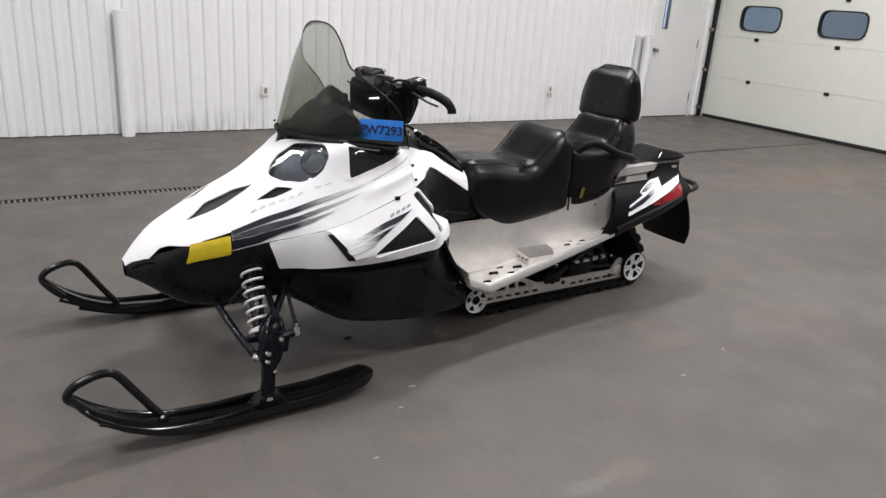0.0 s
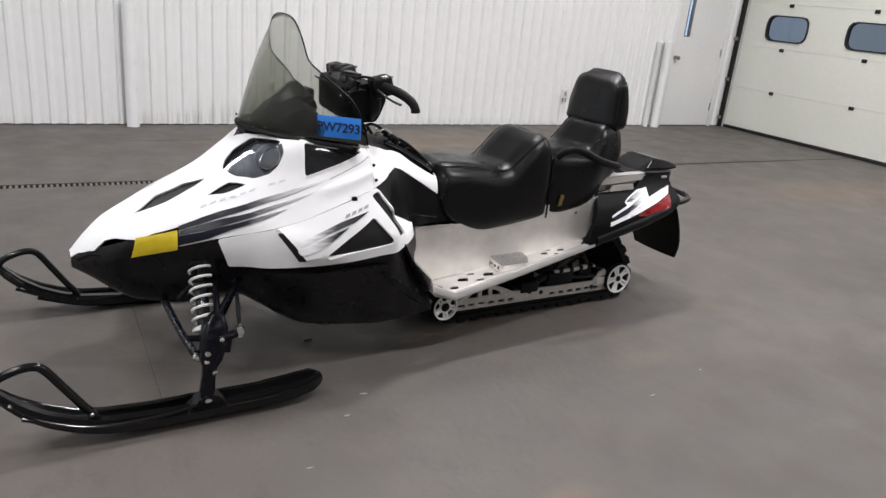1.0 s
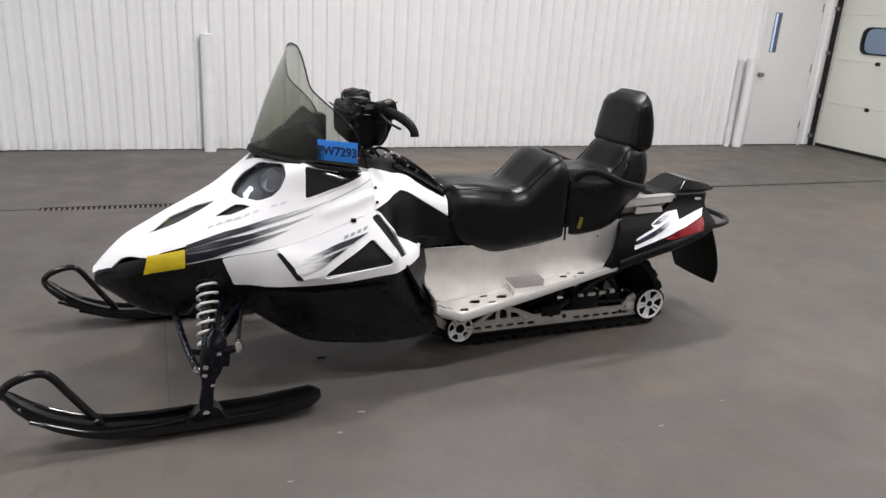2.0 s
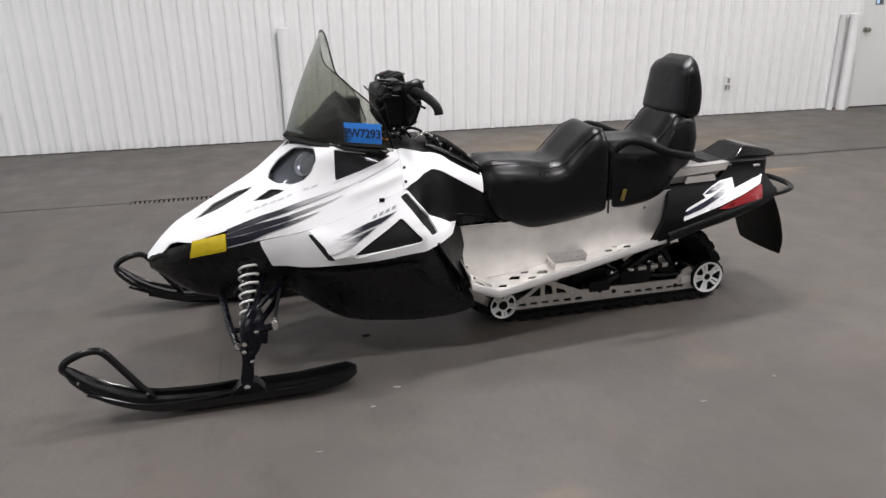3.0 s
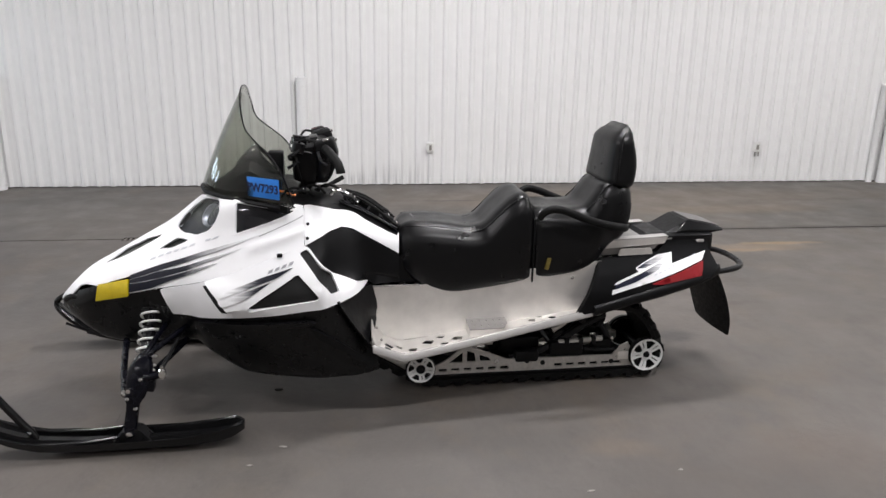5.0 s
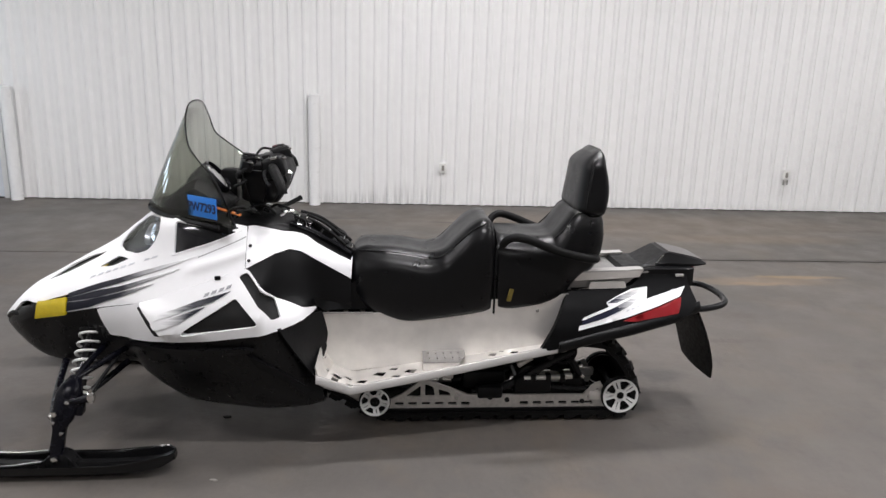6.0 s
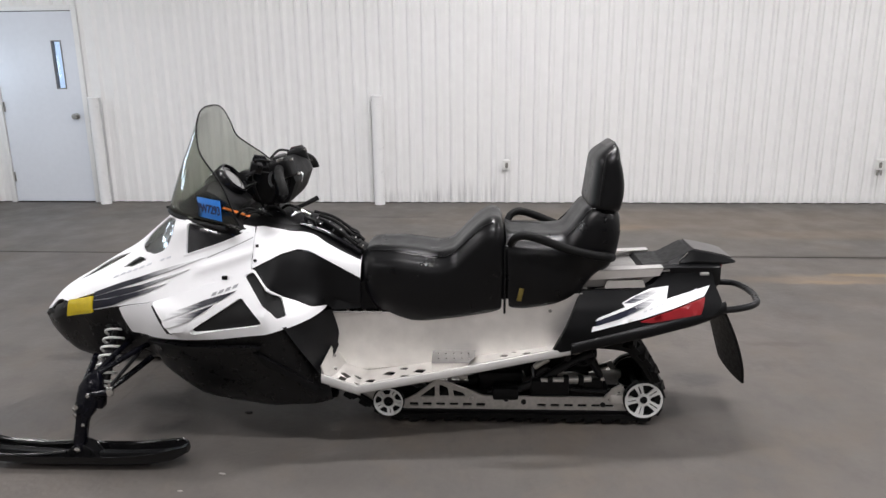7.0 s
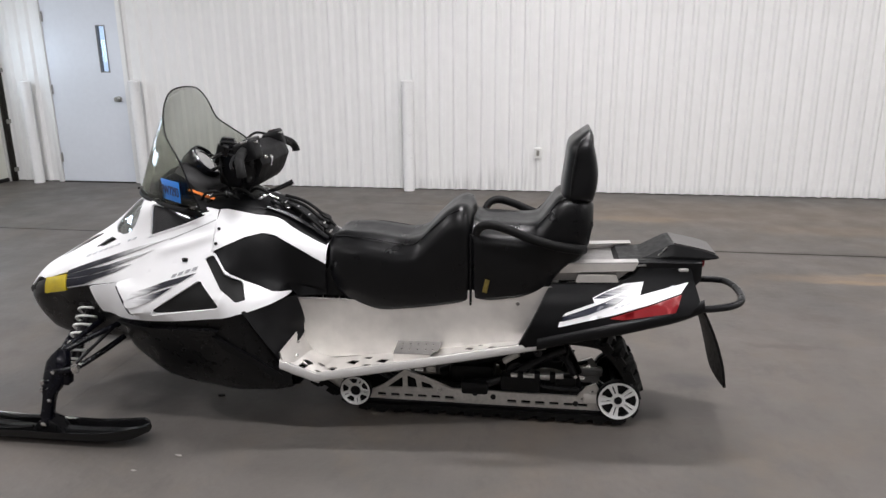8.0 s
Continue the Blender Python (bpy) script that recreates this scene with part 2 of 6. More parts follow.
CAST_IRON = material("drain_iron", (0.045, 0.040, 0.035), 0.7, 0.3, scale=20, vary=0.35, bump=0.4, bump_scale=150)
CHIP = material("paint_chip", (0.33, 0.31, 0.29), 0.6, scale=40, vary=0.2)
GLASS = tinted("window_glass", (0.75, 0.80, 0.85))
DAYLIGHT = glowing("daylight_outside", (0.72, 0.80, 0.92), 1.0)
DIFFUSER = glowing("lamp_diffuser", (1.0, 0.98, 0.94), 6.0)

WHITE = material("white_gloss_bodywork", (0.88, 0.88, 0.89), 0.38, scale=3, vary=0.02, rough_vary=0.05, spec=0.45)
BELLY = material("satin_black_belly", (0.0045, 0.0045, 0.005), 0.30, scale=9, vary=0.25, bump=0.03, bump_scale=300, rough_vary=0.06, spec=0.30)
FENDER_BLACK = material("black_fender_plastic", (0.0045, 0.0045, 0.005), 0.46, scale=14, vary=0.25, bump=0.05, bump_scale=420, rough_vary=0.08, spec=0.09)
BLACK = material("black_moulded_plastic", (0.0045, 0.0045, 0.005), 0.38, scale=14, vary=0.25, bump=0.05, bump_scale=420, rough_vary=0.08, spec=0.19)
GLOSS_BLACK = material("gloss_black_plastic", (0.010, 0.010, 0.012), 0.16, scale=10, vary=0.2, coat=0.4, rough_vary=0.05)
MESH_BLACK = material("black_vent_mesh", (0.010, 0.010, 0.010), 0.6, scale=20, vary=0.3, bump=0.5, bump_scale=260, spec=0.25)
VENT_GREY = material("grey_vent_mesh", (0.035, 0.035, 0.032), 0.5, scale=14, vary=0.5, bump=0.8, bump_scale=180)
VINYL = material("black_vinyl", (0.0045, 0.0045, 0.005), 0.32, scale=5, vary=0.2, bump=0.012, bump_scale=320, rough_vary=0.06, spec=0.26)
PAD = material("matt_black_pad", (0.005, 0.005, 0.0055), 0.5, scale=9, vary=0.25, bump=0.08, bump_scale=300, rough_vary=0.08, spec=0.16)
RUBBER = material("black_rubber", (0.0055, 0.0055, 0.0055), 0.58, scale=18, vary=0.3, bump=0.15, bump_scale=160, rough_vary=0.1, spec=0.16)
SKI_PLASTIC = material("black_ski_plastic", (0.006, 0.006, 0.0065), 0.20, scale=6, vary=0.2, bump=0.008, bump_scale=90, rough_vary=0.05, spec=0.36)
NAVY_METAL = material("blue_black_powder_coat", (0.0032, 0.0033, 0.0062), 0.22, 0.0, scale=14, vary=0.4, bump=0.06, bump_scale=50, rough_vary=0.10, spec=0.24)
BLACK_METAL = material("black_powder_coat", (0.013, 0.013, 0.014), 0.32, 0.2, scale=14, vary=0.2, bump=0.08, bump_scale=220, rough_vary=0.08, spec=0.28)
ALUMINIUM = material("brushed_aluminium", (0.86, 0.835, 0.80), 0.40, 0.74, scale=1.6, vary=0.13, bump=0.08, bump_scale=240, rough_vary=0.05)
BRIGHT_ALUMINIUM = material("bright_aluminium", (0.54, 0.525, 0.51), 0.42, 0.6, scale=8, vary=0.05, rough_vary=0.04)
DULL_ALUMINIUM = material("dull_aluminium", (0.60, 0.58, 0.55), 0.46, 0.70, scale=7, vary=0.22, bump=0.12, bump_scale=160, rough_vary=0.08)
STAMPED = material("stamped_aluminium", (0.38, 0.37, 0.36), 0.42, 0.85, scale=20, vary=0.12, bump=0.15, bump_scale=180, rough_vary=0.08)
SPRING_WHITE = material("white_spring_enamel", (0.72, 0.72, 0.70), 0.3, scale=30, vary=0.08)
WHEEL_WHITE = material("white_wheel_plastic", (0.78, 0.78, 0.77), 0.32, scale=25, vary=0.05)
CHROME = material("bolt_chrome", (0.75, 0.74, 0.72), 0.18, 1.0, scale=30, vary=0.08)
YELLOW = material("amber_reflector", (0.64, 0.49, 0.010), 0.25, scale=40, vary=0.10, bump=0.5, bump_scale=500, coat=0.5)
RED = material("red_reflector", (0.215, 0.005, 0.009), 0.30, scale=40, vary=0.12, bump=0.2, bump_scale=420, spec=0.35)
BLUE = material("blue_tag_card", (0.018, 0.20, 0.68), 0.5, scale=20, vary=0.05)
INK = material("navy_ink", (0.006, 0.012, 0.07), 0.6, scale=40, vary=0.1)
GREY_DECAL = material("silver_decal", (0.64, 0.65, 0.69), 0.4, scale=30, vary=0.1)
DARK_DECAL = material("grey_decal", (0.33, 0.33, 0.35), 0.4, scale=30, vary=0.1)
ORANGE = material("orange_label", (0.75, 0.20, 0.03), 0.5, scale=30, vary=0.1)
DIAL = material("dial_face", (0.26, 0.26, 0.25), 0.5, scale=30, vary=0.15)
PINK = material("red_switch", (0.10, 0.012, 0.017), 0.4, scale=30, vary=0.1)
BRASS = material("brass_clip", (0.30, 0.235, 0.07), 0.4, 0.8, scale=60, vary=0.35)
SMOKE = tinted("smoked_windshield", (0.80, 0.81, 0.78), 0.9, (0.68, 0.69, 0.65))
CLEAR = tinted("clear_lens", (0.80, 0.82, 0.84), 1.2)
DARK_GLASS = material("dark_side_window", (0.018, 0.018, 0.020), 0.10, scale=8, vary=0.3, coat=0.5)
SMOKED_SILVER = material("smoked_silver", (0.12, 0.12, 0.125), 0.36, 0.5, scale=12, vary=0.55, bump=0.6, bump_scale=30, rough_vary=0.1)
REFLECTOR = material("headlight_reflector", (0.86, 0.86, 0.88), 0.28, 0.9, scale=14, vary=0.1, bump=0.5, bump_scale=40)


def printed(name, colour, ground, full, gone):
    """A decal whose print thins out along the body from x = full to x = gone, in fine streaks."""
    m = material(name, colour, 0.3, spec=0.4)
    t, n = m.node_tree, m.node_tree.nodes
    at = n.new("ShaderNodeTexCoord").outputs["Object"]
    xyz, grain, g, add, fade, mix = n.new("ShaderNodeSeparateXYZ"), n.new("ShaderNodeTexNoise"), n.new("ShaderNodeMapping"), n.new("ShaderNodeMath"), n.new("ShaderNodeMapRange"), n.new("ShaderNodeMix")
    t.links.new(at, xyz.inputs[0])
    g.inputs["Rotation"].default_value, g.inputs["Scale"].default_value = (0, radians(20), 0), (3, 20, 130)
    t.links.new(at, g.inputs["Vector"])
    t.links.new(g.outputs[0], grain.inputs["Vector"])
    grain.inputs["Scale"].default_value = 1.0
    add.operation = "MULTIPLY_ADD"
    add.inputs[1].default_value = 0.12
    t.links.new(grain.outputs["Fac"], add.inputs[0])
    t.links.new(xyz.outputs["X"], add.inputs[2])
    fade.inputs["From Min"].default_value, fade.inputs["From Max"].default_value = full + 0.06, gone + 0.06
    t.links.new(add.outputs[0], fade.inputs["Value"])
    mix.data_type = "RGBA"
    mix.inputs[6].default_value, mix.inputs[7].default_value = (*colour, 1), (*ground, 1)
    t.links.new(fade.outputs[0], mix.inputs["Factor"])
    t.links.new(mix.outputs[2], n["Principled BSDF"].inputs["Base Color"])
    return m


HOOD_PRINT = printed("navy_hood_print", (0.008, 0.009, 0.018), (0.88, 0.88, 0.89), -1.0, -0.72)
PANEL_PRINT = printed("navy_panel_print", (0.008, 0.009, 0.018), (0.88, 0.88, 0.89), -0.70, -0.80)
FENDER_PRINT = printed("navy_fender_print", (0.007, 0.009, 0.026), (0.88, 0.88, 0.89), 1.035, 1.15)
SEAM_GREY = material("panel_gap", (0.42, 0.42, 0.43), 0.6, scale=20, vary=0.1)


# ---------------- mesh tools ----------------
def finish(bm, name, mat, angle=38):
    bmesh.ops.recalc_face_normals(bm, faces=bm.faces)
    for f in bm.faces:
        f.smooth = True
    for e in bm.edges:
        if len(e.link_faces) == 2 and e.calc_face_angle(0) > radians(angle):
            e.smooth = False
    me = bpy.data.meshes.new(name)
    bm.to_mesh(me)
    bm.free()
    me.materials.append(mat)
    return me


def part(name, bm, mat, parent, label="", angle=38):
    ob = new(name, finish(bm, name, mat, angle))
    ob.parent = parent
    return tagged(ob, label)


def thing(name, bm, mat, label, category, group="", kind="", angle=38):
    return tagged(new(name, finish(bm, name, mat, angle)), label, category, group, kind)


def holder(name, label, category, group="", kind="", at=None):
    ob = new(name)
    ob.matrix_world = at or Matrix()
    ob.empty_display_size = 0.1
    return tagged(ob, label, category, group, kind)


def box(bm, x0, x1, y0, y1, z0, z1, bevel=0.0, m=None, segments=2):
    r = bmesh.ops.create_cube(bm, size=1, matrix=Matrix.Translation(((x0 + x1) / 2, (y0 + y1) / 2, (z0 + z1) / 2)) @ Matrix.Diagonal((abs(x1 - x0), abs(y1 - y0), abs(z1 - z0), 1)))
    verts = r["verts"]
    if bevel:
        edges = list({e for v in verts for e in v.link_edges})
        out = bmesh.ops.bevel(bm, geom=edges, offset=bevel, segments=segments, affect="EDGES", profile=0.5)
        verts = list({v for f in out["faces"] for v in f.verts} | {v for v in verts if v.is_valid})
    if m is not None:
        bmesh.ops.transform(bm, matrix=m, verts=verts)
    return verts


def new_box(*a, **k):
    bm = bmesh.new()
    box(bm, *a, **k)
    return bm


def smooth_path(points, steps=6, closed=False):
    p = [Vector(q) for q in points]
    n, out = len(p), []
    for i in range(n if closed else n - 1):
        a, b, c, d = (p[(i + k) % n] if closed else p[min(max(i + k, 0), n - 1)] for k in (-1, 0, 1, 2))
        for s in range(steps):
            u = s / steps
            out.append(0.5 * (2 * b + (c - a) * u + (2 * a - 5 * b + 4 * c - d) * u * u + (3 * b - a - 3 * c + d) * u ** 3))
    if not closed:
        out.append(p[-1])
    return out


def tube(bm, points, radius, segments=10, closed=False, steps=6, squash=1.0):
    """A round tube along a smooth path; radius may be a list, one for each given point."""
    path = smooth_path(points, steps, closed) if steps > 1 else [Vector(q) for q in points]
    n = len(path)
    rings, side = [], None
    for i, c in enumerate(path):
        a, b = path[i - 1 if closed or i else 0], path[(i + 1) % n if closed or i < n - 1 else i]
        d = (b - a).normalized()
        if side is None:
            side = d.cross(Vector((0, 0, 1)) if abs(d.z) < 0.9 else Vector((1, 0, 0))).normalized()
        side = (side - d * side.dot(d)).normalized()
        up = d.cross(side)
        if isinstance(radius, (list, tuple)):
            u = i / max(n - 1, 1) * (len(radius) - 1)
            k = min(int(u), len(radius) - 2)
            r = radius[k] + (radius[k + 1] - radius[k]) * (u - k)
        else:
            r = radius
        rings.append([bm.verts.new(c + r * (math.cos(q) * side + squash * math.sin(q) * up)) for q in (2 * math.pi * j / segments for j in range(segments))])
    for i in range(n if closed else n - 1):
        a, b = rings[i], rings[(i + 1) % n]
        for j in range(segments):
            bm.faces.new((a[j], a[(j + 1) % segments], b[(j + 1) % segments], b[j]))
    if not closed:
        bm.faces.new(rings[0][::-1])
        bm.faces.new(rings[-1])


def new_tube(*a, **k):
    bm = bmesh.new()
    tube(bm, *a, **k)
    return bm


def lathe(bm, profile, m, segments=24):
    """Turns (radius, height) points round the z axis, then places them by m."""
    rings = []
    for r, h in profile:
        rings.append([bm.verts.new(m @ Vector((r * math.cos(q), r * math.sin(q), h))) for q in (2 * math.pi * j / segments for j in range(segments))] if r > 1e-6 else [bm.verts.new(m @ Vector((0, 0, h)))])
    for a, b in zip(rings, rings[1:]):
        for j in range(segments):
            k = (j + 1) % segments
            if len(a) == 1 and len(b) > 1:
                bm.faces.new((a[0], b[k], b[j]))
            elif len(b) == 1 and len(a) > 1:
                bm.faces.new((a[j], a[k], b[0]))
            elif len(a) > 1:
                bm.faces.new((a[j], a[k], b[k], b[j]))


def new_lathe(profile, m, segments=24):
    bm = bmesh.new()
    lathe(bm, profile, m, segments)
    return bm


def loft(bm, loops, closed=True, caps=True):
    rings = [[bm.verts.new(p) for p in loop] for loop in loops]
    n = len(rings[0])
    for a, b in zip(rings, rings[1:]):
        for j in range(n if closed else n - 1):
            k = (j + 1) % n
            bm.faces.new((a[j], a[k], b[k], b[j]))
    if caps and closed:
        bm.faces.new(rings[0][::-1])
        bm.faces.new(rings[-1])


def new_loft(*a, **k):
    bm = bmesh.new()
    loft(bm, *a, **k)
    return bm


def inside(p, poly):
    hit, n = False, len(poly)
    for i in range(n):
        (x0, y0), (x1, y1) = poly[i], poly[i - 1]
        if (y0 > p[1]) != (y1 > p[1]) and p[0] < (x1 - x0) * (p[1] - y0) / (y1 - y0) + x0:
            hit = not hit
    return hit


def rounded(poly, r):
    """The polygon with its corners cut round, r from the corner."""
    out, n = [], len(poly)
    for i in range(n):
        a, b, c = Vector(poly[i - 1]), Vector(poly[i]), Vector(poly[(i + 1) % n])
        d0, d1 = min(r, (a - b).length * 0.45), min(r, (c - b).length * 0.45)
        p, q = b + (a - b).normalized() * d0, b + (c - b).normalized() * d1
        for s in (0, 0.33, 0.67, 1):
            out.append(tuple(p * (1 - s) ** 2 + 2 * b * s * (1 - s) + q * s * s))
    return out


def filled(poly, holes=(), step=0.02):
    """Triangles that fill a polygon, less its holes, with inner points every step. Returns points, triangles."""
    from mathutils.geometry import delaunay_2d_cdt
    pts, edges = [], []

    def ring(loop):
        first, fine = len(pts), []
        for i in range(len(loop)):
            a, b = Vector(loop[i]), Vector(loop[(i + 1) % len(loop)])
            k = max(int((b - a).length / step), 1)
            fine += [a + (b - a) * (j / k) for j in range(k)]
        for i, p in enumerate(fine):
            pts.append(Vector((p[0], p[1])))
            edges.append((first + i, first + (i + 1) % len(fine)))
    for loop in (poly, *holes):
        ring(loop)
    xs, ys = [p[0] for p in poly], [p[1] for p in poly]
    near = [p.copy() for p in pts]
    x = min(xs) + step / 2
    while x < max(xs):
        y = min(ys) + step / 2
        while y < max(ys):
            if inside((x, y), poly) and not any(inside((x, y), h) for h in holes) and all((p[0] - x) ** 2 + (p[1] - y) ** 2 > (0.45 * step) ** 2 for p in near):
                pts.append(Vector((x, y)))
            y += step
        x += step
    v, _, f, *_ = delaunay_2d_cdt(pts, edges, [], 0, 1e-6)
    tris = []
    for t in f:
        c = sum((v[i] for i in t), Vector((0, 0))) / 3
        if inside(c, poly) and not any(inside(c, h) for h in holes):
            tris.append(tuple(t))
    return v, tris


def sheet(bm, pts, tris, front, back):
    """A shell of the given triangles: front(p) and back(p) place its two faces; the rims are closed."""
    a, b = {}, {}
    used = sorted({i for t in tris for i in t})
    for i in used:
        a[i], b[i] = bm.verts.new(front(pts[i])), bm.verts.new(back(pts[i]))
    count = {}
    for t in tris:
        bm.faces.new([a[i] for i in t])
        bm.faces.new([b[i] for i in reversed(t)])
        for e in ((t[0], t[1]), (t[1], t[2]), (t[2], t[0])):
            count[frozenset(e)] = count.get(frozenset(e), []) + [e]
    for e in count.values():
        if len(e) == 1:
            i, j = e[0]
            bm.faces.new((a[j], a[i], b[i], b[j]))


def plate(poly, y0, y1, holes=(), step=0.05):
    """A flat plate in the x-z plane from y0 to y1; y0 and y1 may be functions of (x, z)."""
    bm = bmesh.new()
    pts, tris = filled(poly, holes, step)
    f0 = y0 if callable(y0) else lambda x, z: y0
    f1 = y1 if callable(y1) else lambda x, z: y1
    sheet(bm, pts, tris, lambda p: (p[0], f0(p[0], p[1]), p[1]), lambda p: (p[0], f1(p[0], p[1]), p[1]))
    return bm


def deck(poly, z0, z1, holes=(), step=0.05):
    """A level plate in the x-y plane between two heights, which may be functions of (x, y)."""
    bm = bmesh.new()
    pts, tris = filled(poly, holes, step)
    f0 = z0 if callable(z0) else lambda x, y: z0
    f1 = z1 if callable(z1) else lambda x, y: z1
    sheet(bm, pts, tris, lambda p: (p[0], p[1], f0(p[0], p[1])), lambda p: (p[0], p[1], f1(p[0], p[1])))
    return bm


# ---------------- the hall ----------------
def ribbed(x0, x1, z0, z1):
    """A stretch of steel wall: flat pans between narrow raised ribs, 152 mm apart, with a return behind."""
    pitch, first = 0.152, -2.887
    prof = [(x0, 0.0)]
    k = math.floor((x0 - first) / pitch) - 1
    while first + k * pitch < x1 + 0.1:
        c = first + k * pitch
        for dx, d in ((-0.012, 0), (0.004, 0.026), (0.030, 0.026), (0.060, 0), (0.088, 0), (0.093, 0.0012), (0.107, 0.0012), (0.112, 0)):
            if x0 < c + dx < x1:
                prof.append((c + dx, d))
        k += 1
    prof.append((x1, 0.0))
    bm = bmesh.new()
    rows = []
    for z in (z0, z1):
        rows.append([bm.verts.new((x, WALL_Y - d, z)) for x, d in prof] + [bm.verts.new((x1, WALL_Y + 0.16, z)), bm.verts.new((x0, WALL_Y + 0.16, z))])
    n = len(rows[0])
    for j in range(n):
        bm.faces.new((rows[0][j], rows[0][(j + 1) % n], rows[1][(j + 1) % n], rows[1][j]))
    bm.faces.new(rows[0][::-1])
    bm.faces.new(rows[1])
    return bm


DOORS = {"west": (-5.10, -4.15), "east": (6.46, 7.46)}   # clear openings in the north wall
DOOR_TOP = 2.13
wall_north = holder("wall_north", "white ribbed steel wall with two service doors", "wall", kind="structure")
for x0, x1, z0, z1 in ((WEST_X, -5.16, 0, CEILING), (-5.16, -4.09, DOOR_TOP + 0.06, CEILING), (-4.09, 6.40, 0, CEILING), (6.40, 7.52, DOOR_TOP + 0.06, CEILING), (7.52, EAST_X, 0, CEILING)):
    part("steel_cladding", ribbed(x0, x1, max(z0, 0.009), z1), WALL, wall_north, angle=20)
    if z0 == 0:
        part("base_gap", new_box(x0, x1, WALL_Y + 0.008, WALL_Y + 0.15, 0.0, 0.0095), SEAL, wall_north, "dark gap under the cladding")

GARAGE = (1.12, 4.87, 3.66)   # opening in the side walls: from y, to y, height
for name, x0, x1 in (("wall_east", EAST_X, EAST_X + 0.2), ("wall_west", WEST_X - 0.2, WEST_X)):
    bm = bmesh.new()
    box(bm, x0, x1, GARAGE[1], WALL_Y + 0.16, 0, CEILING)
    box(bm, x0, x1, SOUTH_Y, GARAGE[0], 0, CEILING)
    box(bm, x0, x1, GARAGE[0], GARAGE[1], GARAGE[2], CEILING)
    thing(name, bm, PLAIN_WALL, "plain white painted side wall with a garage opening", "wall", kind="structure")
thing("wall_south", new_box(WEST_X - 0.2, EAST_X + 0.2, SOUTH_Y - 0.2, SOUTH_Y, 0, CEILING), PLAIN_WALL, "plain white painted end wall", "wall", kind="structure")
thing("ceiling", new_box(WEST_X - 0.2, EAST_X + 0.2, SOUTH_Y - 0.2, WALL_Y + 0.16, CEILING, CEILING + 0.15), CEILING_PAINT, "plain white hall ceiling", "ceiling", kind="structure")

# floor: slabs with a saw-cut joint along the drain line and one across it
DRAIN_Y, DRAIN = 2.705, (-2.15, 0.6)
bm = bmesh.new()
for y0, y1 in ((-0.5, DRAIN_Y - 0.010), (DRAIN_Y + 0.010, WALL_Y + 0.16)):
    for x0, x1 in (((WEST_X - 0.2, -1.3255), (-1.3242, EAST_X + 0.2)) if y1 < DRAIN_Y else ((WEST_X - 0.2, EAST_X + 0.2),)):
        a, b = y0, y1
        wet = [(max(x0, DRAIN[0]), min(x1, DRAIN[1]))]
        if y1 < DRAIN_Y:
            box(bm, x0, x1, a, DRAIN_Y - 0.05, -0.12, 0)
            strip = (DRAIN_Y - 0.05, b)
        else:
            box(bm, x0, x1, DRAIN_Y + 0.05, b, -0.12, 0)
            strip = (a, DRAIN_Y + 0.05)
        for u0, u1 in ((x0, wet[0][0]), (wet[0][1], x1)):
            if u1 > u0:
                box(bm, u0, u1, strip[0], strip[1], -0.12, 0)
box(bm, WEST_X - 0.2, EAST_X + 0.2, SOUTH_Y - 0.2, -0.5, -0.12, 0)
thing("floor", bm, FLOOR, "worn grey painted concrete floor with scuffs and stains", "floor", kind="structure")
thing("floor_base", new_box(WEST_X - 0.2, EAST_X + 0.2, SOUTH_Y - 0.2, WALL_Y + 0.16, -0.2, -0.125), CAST_IRON, "dark bed under the concrete slabs", "floor", kind="structure")

# trench drain with its grate bars
drain = holder("trench_drain", "dark iron trench drain grate set flush in the floor", "drain", kind="structure")
bm = bmesh.new()
for y in (DRAIN_Y - 0.046, DRAIN_Y + 0.040):
    box(bm, DRAIN[0], DRAIN[1], y, y + 0.006, -0.05, -0.001)
part("grate_frame", bm, CAST_IRON, drain)
bar = finish(new_box(-0.009, 0.009, -0.039, 0.039, -0.02, -0.002, 0.002, segments=1), "grate_bar", material("grate_bar_steel", (0.20, 0.18, 0.16), 0.6, 0.4, scale=12, vary=0.3, bump=0.3, bump_scale=150))
for k in range(int((DRAIN[1] - DRAIN[0]) / 0.036)):
    ob = new("grate_bar", bar)
    ob.parent = drain
    ob.location = (DRAIN[0] + 0.02 + 0.036 * k, DRAIN_Y, 0)


